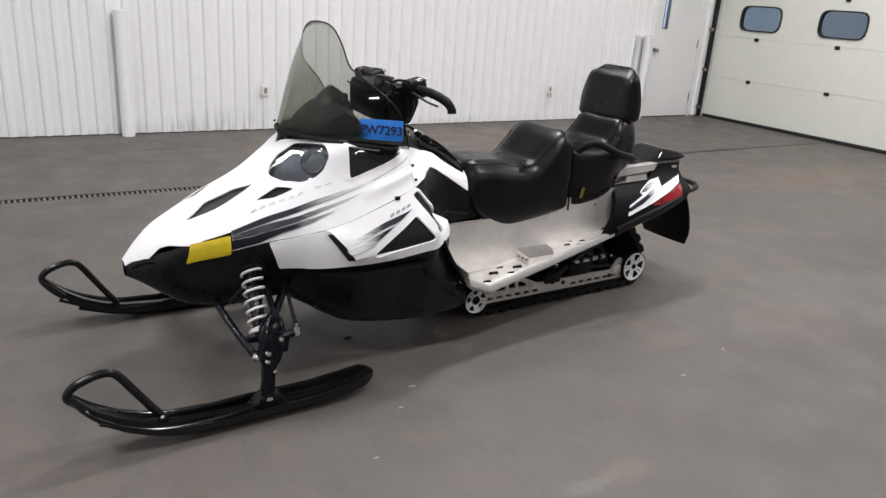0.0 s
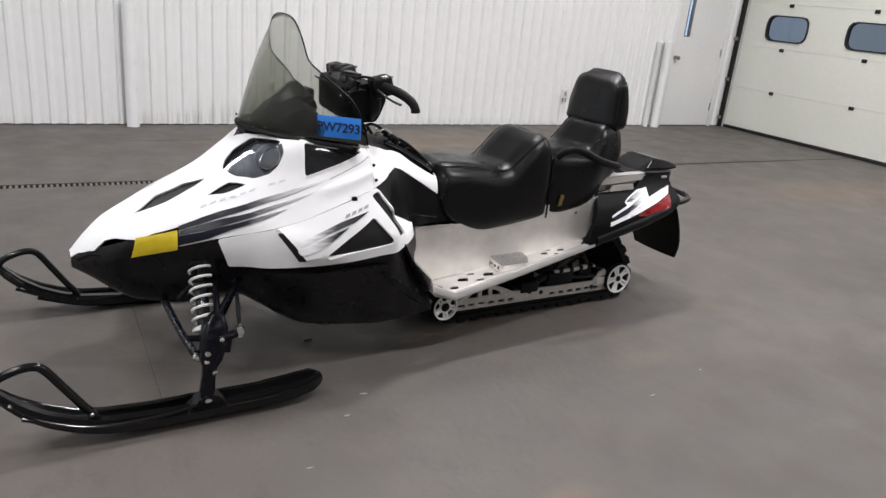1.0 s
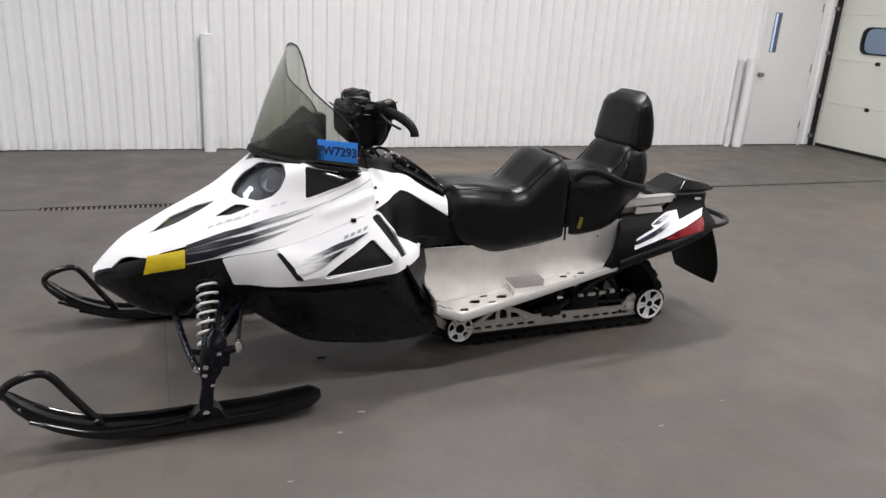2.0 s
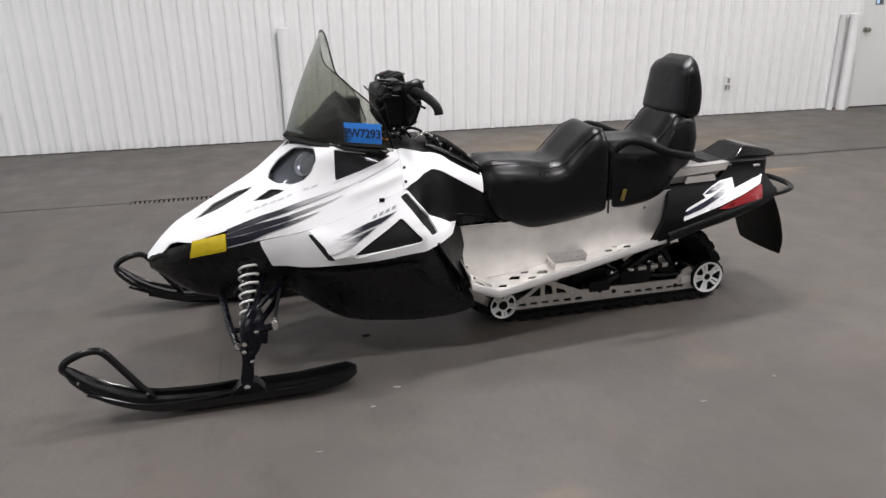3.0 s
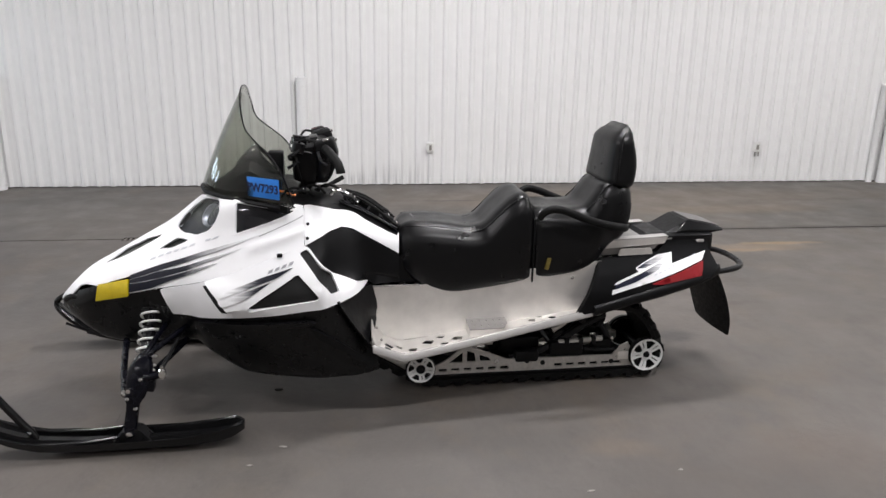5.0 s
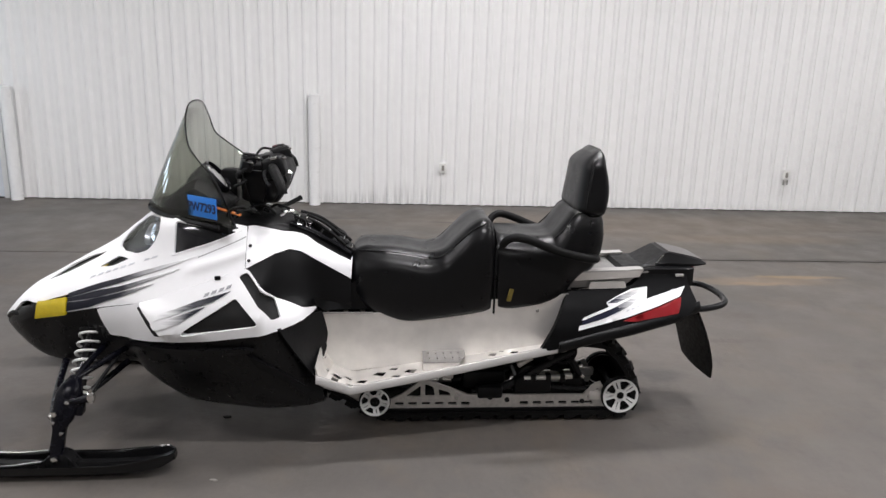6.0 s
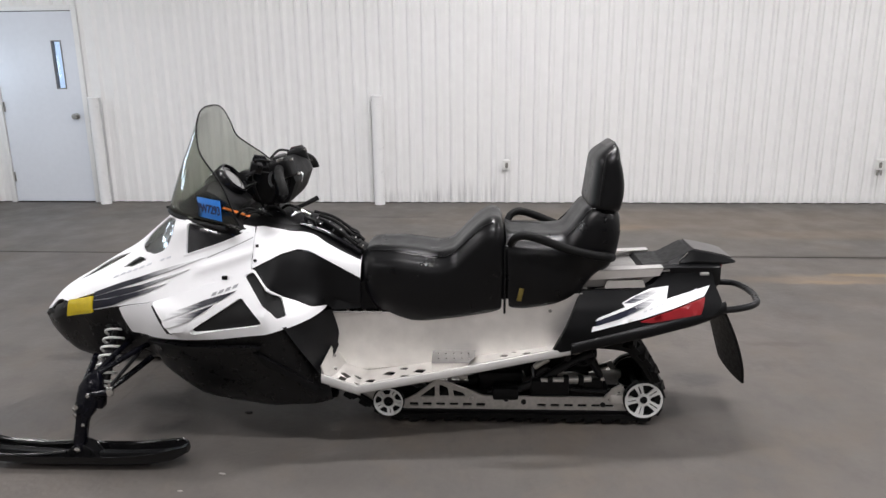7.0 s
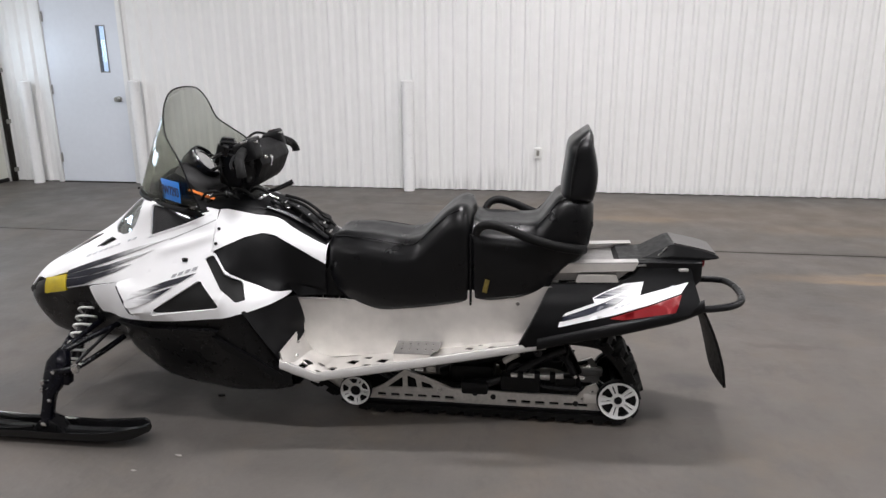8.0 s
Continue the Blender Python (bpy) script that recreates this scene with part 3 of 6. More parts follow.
def service_door(name, x0, x1, knob_left, paint):
    """A flush steel door in its frame, with a narrow glazed light, three hinges and a lever."""
    d = holder(name, "pale painted steel service door, closed, narrow window", "door", kind="structure")
    y = WALL_Y - 0.012
    bm = bmesh.new()
    for a, b, c, e in ((x0 - 0.06, x0 - 0.003, 0, DOOR_TOP + 0.06), (x1 + 0.003, x1 + 0.06, 0, DOOR_TOP + 0.06), (x0 - 0.003, x1 + 0.003, DOOR_TOP + 0.003, DOOR_TOP + 0.06)):
        box(bm, a, b, y - 0.022, WALL_Y + 0.13, c, e, 0.004)
    part("door_frame", bm, TRIM_PAINT, d)
    wx = x0 + 0.215 if knob_left else x1 - 0.22
    w0, w1, wz0, wz1 = wx - 0.05, wx + 0.05, 1.30, 1.81
    outline = [(x0 + 0.004, 0.014), (x1 - 0.004, 0.014), (x1 - 0.004, DOOR_TOP - 0.004), (x0 + 0.004, DOOR_TOP - 0.004)]
    leaf = part("door_leaf", plate(outline, y - 0.004, y + 0.04, [[(w0, wz0), (w1, wz0), (w1, wz1), (w0, wz1)]], 0.4), paint, d)
    bm = bmesh.new()
    for a, b, c, e in ((w0 - 0.008, w0 + 0.004, wz0 - 0.008, wz1 + 0.008), (w1 - 0.004, w1 + 0.008, wz0 - 0.008, wz1 + 0.008), (w0 + 0.004, w1 - 0.004, wz0 - 0.008, wz0 + 0.004), (w0 + 0.004, w1 - 0.004, wz1 - 0.004, wz1 + 0.008)):
        box(bm, a, b, y - 0.012, y + 0.046, c, e, 0.002)
    part("window_frame", bm, FRAME_GREY, leaf, "thin grey frame")
    pane = part("pane", new_box(w0 + 0.005, w1 - 0.005, y + 0.01, y + 0.016, wz0 + 0.005, wz1 - 0.005), GLASS, leaf)
    pane.visible_shadow = False
    bm = bmesh.new()
    for a, b, c, e in ((x0 - 0.003, x0 + 0.004, 0.012, DOOR_TOP), (x1 - 0.004, x1 + 0.003, 0.012, DOOR_TOP), (x0 + 0.004, x1 - 0.004, DOOR_TOP - 0.004, DOOR_TOP + 0.003)):
        box(bm, a, b, y + 0.012, y + 0.03, c, e)
    part("door_seal", bm, SEAL, d)
    hx, kx = (x1 - 0.02, x0 + 0.07) if knob_left else (x0 + 0.02, x1 - 0.09)
    for z in (0.30, 1.10, 1.92):
        bm = bmesh.new()
        lathe(bm, [(0, -0.055), (0.009, -0.055), (0.009, 0.055), (0, 0.055)], pose(hx, y - 0.014, z), 10)
        part("hinge", bm, HINGE, d)
    bm = bmesh.new()
    lathe(bm, [(0, 0), (0.034, 0), (0.034, 0.008), (0.014, 0.012), (0.013, 0.045), (0.026, 0.052), (0.030, 0.066), (0.022, 0.080), (0, 0.082)], pose(kx, y - 0.004, 0.99, 90), 18)
    part("door_knob", bm, HINGE, d, "satin metal knob")
    part("threshold", new_box(x0, x1, y - 0.02, WALL_Y + 0.13, 0.001, 0.011, 0.003), DARK_METAL, d)
    # what lies outside the little window
    thing("backdrop", new_box(wx - 0.9, wx + 0.9, WALL_Y + 0.75, WALL_Y + 0.77, 0.3, 3.0), DAYLIGHT, "bright overcast daylight outside the door", "backdrop", kind="structure")


service_door("door_1", *DOORS["west"], False, DOOR_PAINT)
service_door("door_2", *DOORS["east"], True, DOOR_WHITE)


def garage_door(name, wall_x, s):
    """A sectional door: six insulated sections, a row of rounded windows, hinges, tracks and a bottom seal. s: +1 on the east wall."""
    g = holder(name, "off-white sectional garage door, closed, with oval windows", "garage door", kind="structure")
    y0, y1, top = GARAGE
    face = wall_x + s * 0.03
    centres = [4.15 - 1.25 * k for k in range(3)]
    for k in range(6):
        z0, z1 = 0.045 + 0.61 * k - (0.02 if k else 0), 0.61 * (k + 1) + 0.0235
        holes = [rounded([(c - 0.33, 1.355), (c + 0.33, 1.355), (c + 0.33, 1.695), (c - 0.33, 1.695)], 0.12) for c in centres] if k == 2 else []
        pts, tris = filled([(y0 + 0.004, z0 + 0.001), (y1 - 0.004, z0 + 0.001), (y1 - 0.004, z1 - 0.0005), (y0 + 0.004, z1 - 0.0005)], holes, 0.3)
        bm = bmesh.new()
        sheet(bm, pts, tris, lambda p: (face, p[0], p[1]), lambda p: (face + s * 0.045, p[0], p[1]))
        section_ = part("door_section", bm, GARAGE_PAINT, g)
        for h, c in zip(holes, centres):
            outer = [(c + (q[0] - c) * 1.03, 1.525 + (q[1] - 1.525) * 1.06) for q in h]
            pts, tris = filled(outer, [[(c + (q[0] - c) * 0.97, 1.525 + (q[1] - 1.525) * 0.95) for q in h]], 0.1)
            bm = bmesh.new()
            sheet(bm, pts, tris, lambda p: (face - s * 0.016, p[0], p[1]), lambda p: (face + s * 0.05, p[0], p[1]))
            part("window_frame", bm, SEAL, section_, "black rubber window surround")
            bm = bmesh.new()
            pts, tris = filled([(c + (q[0] - c) * 0.99, 1.525 + (q[1] - 1.525) * 0.98) for q in h], (), 0.2)
            sheet(bm, pts, tris, lambda p: (face + s * 0.012, p[0], p[1]), lambda p: (face + s * 0.018, p[0], p[1]))
            pane = part("pane", bm, GLASS, section_)
            pane.visible_shadow = False
    for z in (0.622, 1.232, 1.842, 2.452, 3.062):
        part("joint_strip", new_box(face + s * 0.0455, face + s * 0.05, y0 + 0.004, y1 - 0.004, z - 0.03, z + 0.03), GARAGE_PAINT, g)
        for c in centres:
            bm = new_box(face - s * 0.014, face, c - 0.034, c + 0.034, z - 0.024, z + 0.024, 0.005)
            lathe(bm, [(0, -0.03), (0.009, -0.03), (0.009, 0.03), (0, 0.03)], pose(face - s * 0.018, c, z, 90), 8)
            part("hinge", bm, DARK_METAL, g)
    part("bottom_seal", new_box(face - s * 0.012, face + s * 0.05, y0, y1, 0.002, 0.047, 0.008), SEAL, g, "black rubber bottom seal")
    for y, e in ((y1 + 0.03, 1), (y0 - 0.03, -1)):
        bm = new_box(wall_x - s * 0.045, wall_x - s * 0.004, y - 0.022, y + 0.022, 0.0, top + 0.3, 0.004)
        box(bm, wall_x - s * 0.062, wall_x - s * 0.047, y - 0.012, y + 0.024, 0.0, top + 0.3, 0.003)
        track_ = part("door_track", bm, DARK_METAL, g, "dark steel roller track")
        for z in (0.12, 0.70, 1.30, 1.90, 2.5):
            part("track_bracket", new_box(wall_x - s * 0.072, wall_x - s * 0.063, y - 0.03, y + 0.045, z, z + 0.05, 0.003), HINGE, track_)
    thing("backdrop", new_box(wall_x + s * 1.3, wall_x + s * 1.32, y0 - 2.5, y1 + 3.5, 0.0, 4.5), DAYLIGHT_DIM, "grey daylight outside the garage windows", "backdrop", kind="structure")


DAYLIGHT_DIM = glowing("daylight_yard", (0.54, 0.58, 0.64), 0.25)
garage_door("garage_door_1", EAST_X, 1)
garage_door("garage_door_2", WEST_X, -1)


def bollard(x, y, r=0.065, h=1.2):
    bm = bmesh.new()
    lathe(bm, [(0, 0), (r * 1.02, 0), (r * 1.02, 0.012), (r, 0.02), (r, h - 0.02), (r * 1.04, h - 0.018), (r * 1.04, h - 0.004), (r * 0.9, h + 0.004), (0, h + 0.008)], pose(x, y, 0), 28)
    return thing("bollard", bm, BOLLARD_PAINT, "white painted steel guard post before the wall", "bollard", "guard posts along the wall")


for bx, by in ((-0.798, 4.86), (-3.98, 4.85), (-5.37, 4.84), (6.275, 4.85)):
    bollard(bx, by, 0.06)
bollard(6.13, 4.885, 0.036, 1.19)


def outlet(x, z):
    o = holder("wall_outlet", "small white wall socket box with dark receptacle", "wall outlet", "sockets on the ribbed wall")
    y = WALL_Y - 0.018
    part("box_body", new_box(x - 0.042, x + 0.042, y - 0.036, y + 0.001, z - 0.058, z + 0.058, 0.007), OUTLET_WHITE, o)
    part("socket", new_box(x - 0.015, x + 0.015, y - 0.041, y - 0.034, z - 0.032, z + 0.026, 0.008), OUTLET_DARK, o, "dark twin receptacle")
    part("cover_flap", new_box(x - 0.034, x + 0.034, y - 0.045, y - 0.037, z + 0.034, z + 0.050, 0.003), OUTLET_WHITE, o)
    return o


first, second = outlet(0.62, 0.435), outlet(4.60, 0.435)
for dx in (-0.022, 0.022):
    part("hanging_tab", new_box(4.60 + dx - 0.008, 4.60 + dx + 0.008, WALL_Y - 0.05, WALL_Y - 0.042, 0.435 - 0.115, 0.435 - 0.060, 0.003), OUTLET_DARK, second)

# ceiling fixtures
for lx, ly, watts in LAMPS:
    lamp = holder("ceiling_light", "white long ceiling light with a bright diffuser", "ceiling light", "ceiling lights of the hall")
    bm = new_box(lx - 0.65, lx + 0.65, ly - 0.15, ly + 0.15, CEILING - 0.42, CEILING - 0.34, 0.01)
    part("housing", bm, TRIM_PAINT, lamp)
    part("diffuser", new_box(lx - 0.6, lx + 0.6, ly - 0.12, ly + 0.12, CEILING - 0.428, CEILING - 0.4205), DIFFUSER, lamp, "glowing diffuser")
    for q in (-0.5, 0.5):
        bm = bmesh.new()
        lathe(bm, [(0.006, CEILING - 0.34), (0.006, CEILING)], pose(lx + q, ly, 0), 8)
        part("hanger", bm, HINGE, lamp)

# flakes of paint on the floor
rng = random.Random(4)
for cx, cy, cr in ((-0.60, -0.625, 0.010), (-0.72, -0.75, 0.007), (0.55, -1.05, 0.008), (-0.95, -1.0, 0.007), (0.95, -0.95, 0.007)):
    bm = bmesh.new()
    ring = [(cx + cr * rng.uniform(0.4, 1.4) * math.cos(q) * 1.6, cy + cr * rng.uniform(0.3, 0.8) * math.sin(q)) for q in (2 * math.pi * j / 9 for j in range(9))]
    loft(bm, [[(x, y, 0.0005) for x, y in ring], [(x, y, 0.0035) for x, y in ring]])
    thing("paint_chip", bm, CHIP, "small pale flake of paint lying on the floor", "debris", "flakes on the floor")
bm = bmesh.new()
ring = [(-0.66 + 0.020 * rng.uniform(0.6, 1.2) * math.cos(q), -0.12 + 0.010 * rng.uniform(0.6, 1.2) * math.sin(q)) for q in (2 * math.pi * j / 9 for j in range(9))]
loft(bm, [[(x, y, 0.0005) for x, y in ring], [(x * 0.98 - 0.013, y * 0.98 - 0.002, 0.008) for x, y in ring]])
thing("rubber_crumb", bm, DARK_METAL, "small dark crumb lying on the floor under the belly", "debris")


# ---------------- the snowmobile ----------------
sled = holder("snowmobile", "white and black two-seat touring snowmobile with tall smoked windshield", "snowmobile", at=pose(0, -0.015, 0, 0, 0, 1.1))

# half sections of the front body: at each x, (half width, height) from the middle of the top round to the belly
SECTIONS = {
    -1.585: ((0, .485), (.012, .483), (.025, .478), (.035, .470), (.040, .460), (.042, .450), (.040, .440), (.030, .425), (0, .415)),
    -1.53: ((0, .545), (.030, .543), (.065, .532), (.090, .515), (.105, .495), (.112, .475), (.110, .455), (.085, .405), (0, .385)),
    -1.46: ((0, .608), (.050, .604), (.095, .590), (.130, .565), (.155, .535), (.165, .505), (.165, .475), (.130, .365), (0, .34)),
    -1.37: ((0, .660), (.060, .655), (.115, .640), (.165, .610), (.195, .575), (.200, .540), (.195, .500), (.170, .330), (0, .30)),
    -1.24: ((0, .735), (.070, .728), (.140, .710), (.205, .665), (.243, .615), (.255, .575), (.250, .530), (.200, .320), (0, .28)),
    -1.1: ((0, .815), (.075, .808), (.160, .765), (.235, .705), (.275, .650), (.292, .590), (.280, .500), (.200, .320), (0, .27)),
    -1.0: ((0, .895), (.080, .885), (.170, .825), (.245, .770), (.300, .700), (.330, .620), (.315, .500), (.220, .330), (0, .25)),
    -.93: ((0, .945), (.100, .935), (.190, .870), (.265, .790), (.325, .710), (.370, .620), (.365, .500), (.292, .305), (.1, .245)),
    -.85: ((0, .970), (.150, .965), (.250, .930), (.295, .830), (.350, .730), (.410, .620), (.410, .505), (.316, .262), (.18, .205)),
    -.76: ((0, .985), (.200, .975), (.287, .945), (.320, .840), (.370, .745), (.440, .620), (.440, .510), (.336, .222), (.2, .172)),
    -.6: ((0, .980), (.220, .970), (.300, .925), (.335, .840), (.385, .747), (.450, .630), (.455, .525), (.355, .202), (.22, .160)),
    -.45: ((0, .945), (.165, .930), (.250, .885), (.318, .820), (.370, .740), (.440, .640), (.455, .545), (.385, .200), (.22, .150)),
    -.405: ((0, .934), (.146, .920), (.220, .877), (.282, .811), (.314, .730), (.338, .643), (.424, .5465), (.388, .2045), (.22, .1545)),
    -.3: ((0, .905), (.100, .897), (.145, .858), (.195, .790), (.228, .700), (.258, .620), (.325, .550), (.395, .215), (.22, .165)),
    -.24: ((0, .868), (.100, .860), (.145, .824), (.186, .763), (.192, .680), (.196, .610), (.204, .552), (.387, .226), (.22, .182)),
    -.1: ((0, .775), (.100, .768), (.145, .742), (.165, .700), (.180, .640), (.190, .580), (.200, .530), (.360, .250), (.25, .23)),
}
XS = np.array(sorted(SECTIONS))
GRID = np.array([SECTIONS[x] for x in XS])
def slopes(x, y):
    h = np.diff(x); d = np.diff(y, axis=0) / h.reshape(-1, *([1] * (y.ndim - 1)))
    m = np.zeros_like(y); m[0], m[-1] = d[0], d[-1]
    for i in range(1, len(x) - 1):
        w1, w2 = 2 * h[i] + h[i - 1], h[i] + 2 * h[i - 1]
        ok = d[i - 1] * d[i] > 0
        safe = np.where(ok, w1 / np.where(d[i - 1] == 0, 1, d[i - 1]) + w2 / np.where(d[i] == 0, 1, d[i]), 1)
        m[i] = np.where(ok, (w1 + w2) / safe, 0)
    return m
SLOPES = slopes(XS, GRID)
def section(x):
    x = min(max(x, XS[0]), XS[-1])
    i = min(max(int(np.searchsorted(XS, x)) - 1, 0), len(XS) - 2)
    h = XS[i + 1] - XS[i]; s = (x - XS[i]) / h
    return ((1 + 2 * s) * (1 - s) ** 2 * GRID[i] + s * (1 - s) ** 2 * h * SLOPES[i] + s * s * (3 - 2 * s) * GRID[i + 1] + s * s * (s - 1) * h * SLOPES[i + 1])
def body(x, v):
    """(x, half width, height); v from 0, the middle of the top, to 8, the belly"""
    c = section(x); v = min(max(v, 0), 7.9999); i = int(v); s = v - i
    p0, p1, p2, p3 = c[max(i - 1, 0)], c[i], c[i + 1], c[min(i + 2, 8)]
    q = .5 * (2 * p1 + (p2 - p0) * s + (2 * p0 - 5 * p1 + 4 * p2 - p3) * s * s + (3 * p1 - p0 - 3 * p2 + p3) * s ** 3)
    return np.array((x, q[0], q[1]))
def v_at(x, z):
    lo, hi = 0.0, 8.0
    for _ in range(30):
        mid = (lo + hi) / 2
        if body(x, mid)[2] > z: lo = mid
        else: hi = mid
    return lo


def normal(x, v):
    e = 0.004
    a, b = body(max(x - e, XS[0]), v), body(min(x + e, XS[-1]), v)
    c, d = body(x, max(v - 0.03, 0)), body(x, min(v + 0.03, 7.99))
    n = Vector(b - a).cross(Vector(d - c))
    if n.length < 1e-9:
        return Vector((0, 1, 0))
    n.normalize()
    return n if n.y > 0 or (abs(n.y) < 0.5 and n.z > 0 and v < 3) else (-n if n.y < 0 else n)


def on_body(x, v, lift, s):
    p, n = Vector(body(x, v)), normal(x, v)
    if v < 0.02:
        n = Vector((n.x, 0, n.z)).normalized()
    p = p + n * lift
    return (p.x, s * max(p.y, 0), p.z)


def uv(poly, closed=True):
    """Side-view corners (x, height) as places on the body's skin, with points between so that edges stay straight."""
    out = []
    for (x0, z0), (x1, z1) in zip(poly, list(poly[1:]) + ([poly[0]] if closed else [poly[-1]])):
        k = max(1, int(math.hypot(x1 - x0, z1 - z0) / 0.022))
        out += [(x0 + (x1 - x0) * i / k, v_at(x0 + (x1 - x0) * i / k, z0 + (z1 - z0) * i / k) * 0.1) for i in range(k)]
    return out


def scoop(x, v):
    """Extra height of the side panel just behind its forward-facing air slot."""
    z = body(x, v)[2]
    d = x - (-.893 + (.636 - z) * .86)
    if d < 0 or not .52 < z < .65:
        return 0.0
    return .032 * max(0, 1 - d / .19) ** 1.3 * min(1, (z - .52) / .02, (.65 - z) / .02)


def ridge(x, v):
    """A soft crease along the hood's flank, behind the decals."""
    z = body(x, v)[2]
    return .010 * math.exp(-((z - .785 - .30 * (x + .68)) / .016) ** 2) * min(max((x + .75) / .06, 0), 1)


def emboss(x, v):
    """A shallow sunk field on the side cowl."""
    z = body(x, v)[2]
    inside_ = min((x + .492) / .012, (-.352 - x) / .012, (z - .848 - .10 * (x + .42)) / .010, (.902 + .02 * (x + .42) - z) / .010)
    return -.005 * min(max(inside_, 0), 1)


def skin(poly, s, holes=(), lift=0.0, thick=0.006, step=0.02, radius=0.0, raw=False, proud=False, creased=False, sunk=False):
    """A shell over part of the bodywork. poly and holes are side-view outlines (or, raw, places on the skin)."""
    p = poly if raw else uv(rounded(poly, radius) if radius else poly)
    h = list(holes) if raw else [uv(q) for q in holes]
    pts, tris = filled(p, h, step)
    bm = bmesh.new()
    up = (lambda q: lift + scoop(q[0], q[1] * 10)) if proud else (lambda q: lift + ridge(q[0], q[1] * 10)) if creased else (lambda q: lift + emboss(q[0], q[1] * 10)) if sunk else (lambda q: lift)
    sheet(bm, pts, tris, lambda q: on_body(q[0], q[1] * 10, up(q), s), lambda q: on_body(q[0], q[1] * 10, up(q) - thick, s))
    return bm


HEADLIGHT = [(-1.050, .816), (-1.032, .848), (-.995, .885), (-.930, .933), (-.852, .948), (-.850, .908), (-.873, .857), (-.904, .824), (-.951, .804), (-1.015, .803)]
SIDE_WINDOW = [(-.778, .948), (-.545, .911), (-.640, .874), (-.783, .826)]
VENT_LONG = [(-1.368, .648), (-1.285, .704), (-1.185, .755), (-1.108, .782), (-1.152, .755), (-1.262, .698)]
VENT_SHORT = [(-1.120, .733), (-1.038, .782), (-.985, .783), (-1.060, .746)]
SLOT = [(-.902, .628), (-.884, .631), (-.845, .589), (-.808, .546), (-.810, .534), (-.833, .535), (-.873, .584)]
TRIANGLE = [(-.740, .552), (-.536, .678), (-.452, .586), (-.462, .574), (-.726, .541)]
QUAD = [(-.530, .752), (-.499, .7655), (-.407, .650), (-.376, .592), (-.376, .586), (-.408, .583), (-.470, .672)]
SIDE_PANEL = [(-1.104, .588), (-.985, .618), (-.880, .652), (-.750, .697), (-.600, .747), (-.512, .778), (-.492, .770), (-.403, .651), (-.372, .632), (-.246, .569), (-.264, .558), (-.330, .547),
              (-.373, .540), (-.500, .530), (-.630, .516), (-.815, .502), (-.950, .482), (-1.062, .478)]
HOOD_LOW = [(-1.583, .474), (-1.562, .494), (-1.532, .509), (-1.510, .520), (-1.494, .538), (-1.472, .560), (-1.444, .572), (-1.410, .575), (-1.372, .577), (-1.325, .600), (-1.232, .632), (-1.236, .562), (-1.112, .591), (-.985, .6205), (-.880, .6545), (-.750, .6995), (-.600, .7495), (-.540, .769), (-.509, .779)]
UPPER_COWL = [(-.5072, .7780), (-.457, .800), (-.403, .818), (-.352, .822), (-.306, .805), (-.228, .758), (-.104, .682), (-.100, .765)]
KNEE = [(-.510, .773), (-.457, .797), (-.403, .815), (-.352, .819), (-.306, .802), (-.228, .755), (-.104, .679), (-.104, .555), (-.215, .550), (-.246, .573), (-.372, .637), (-.399, .656), (-.488, .772)]

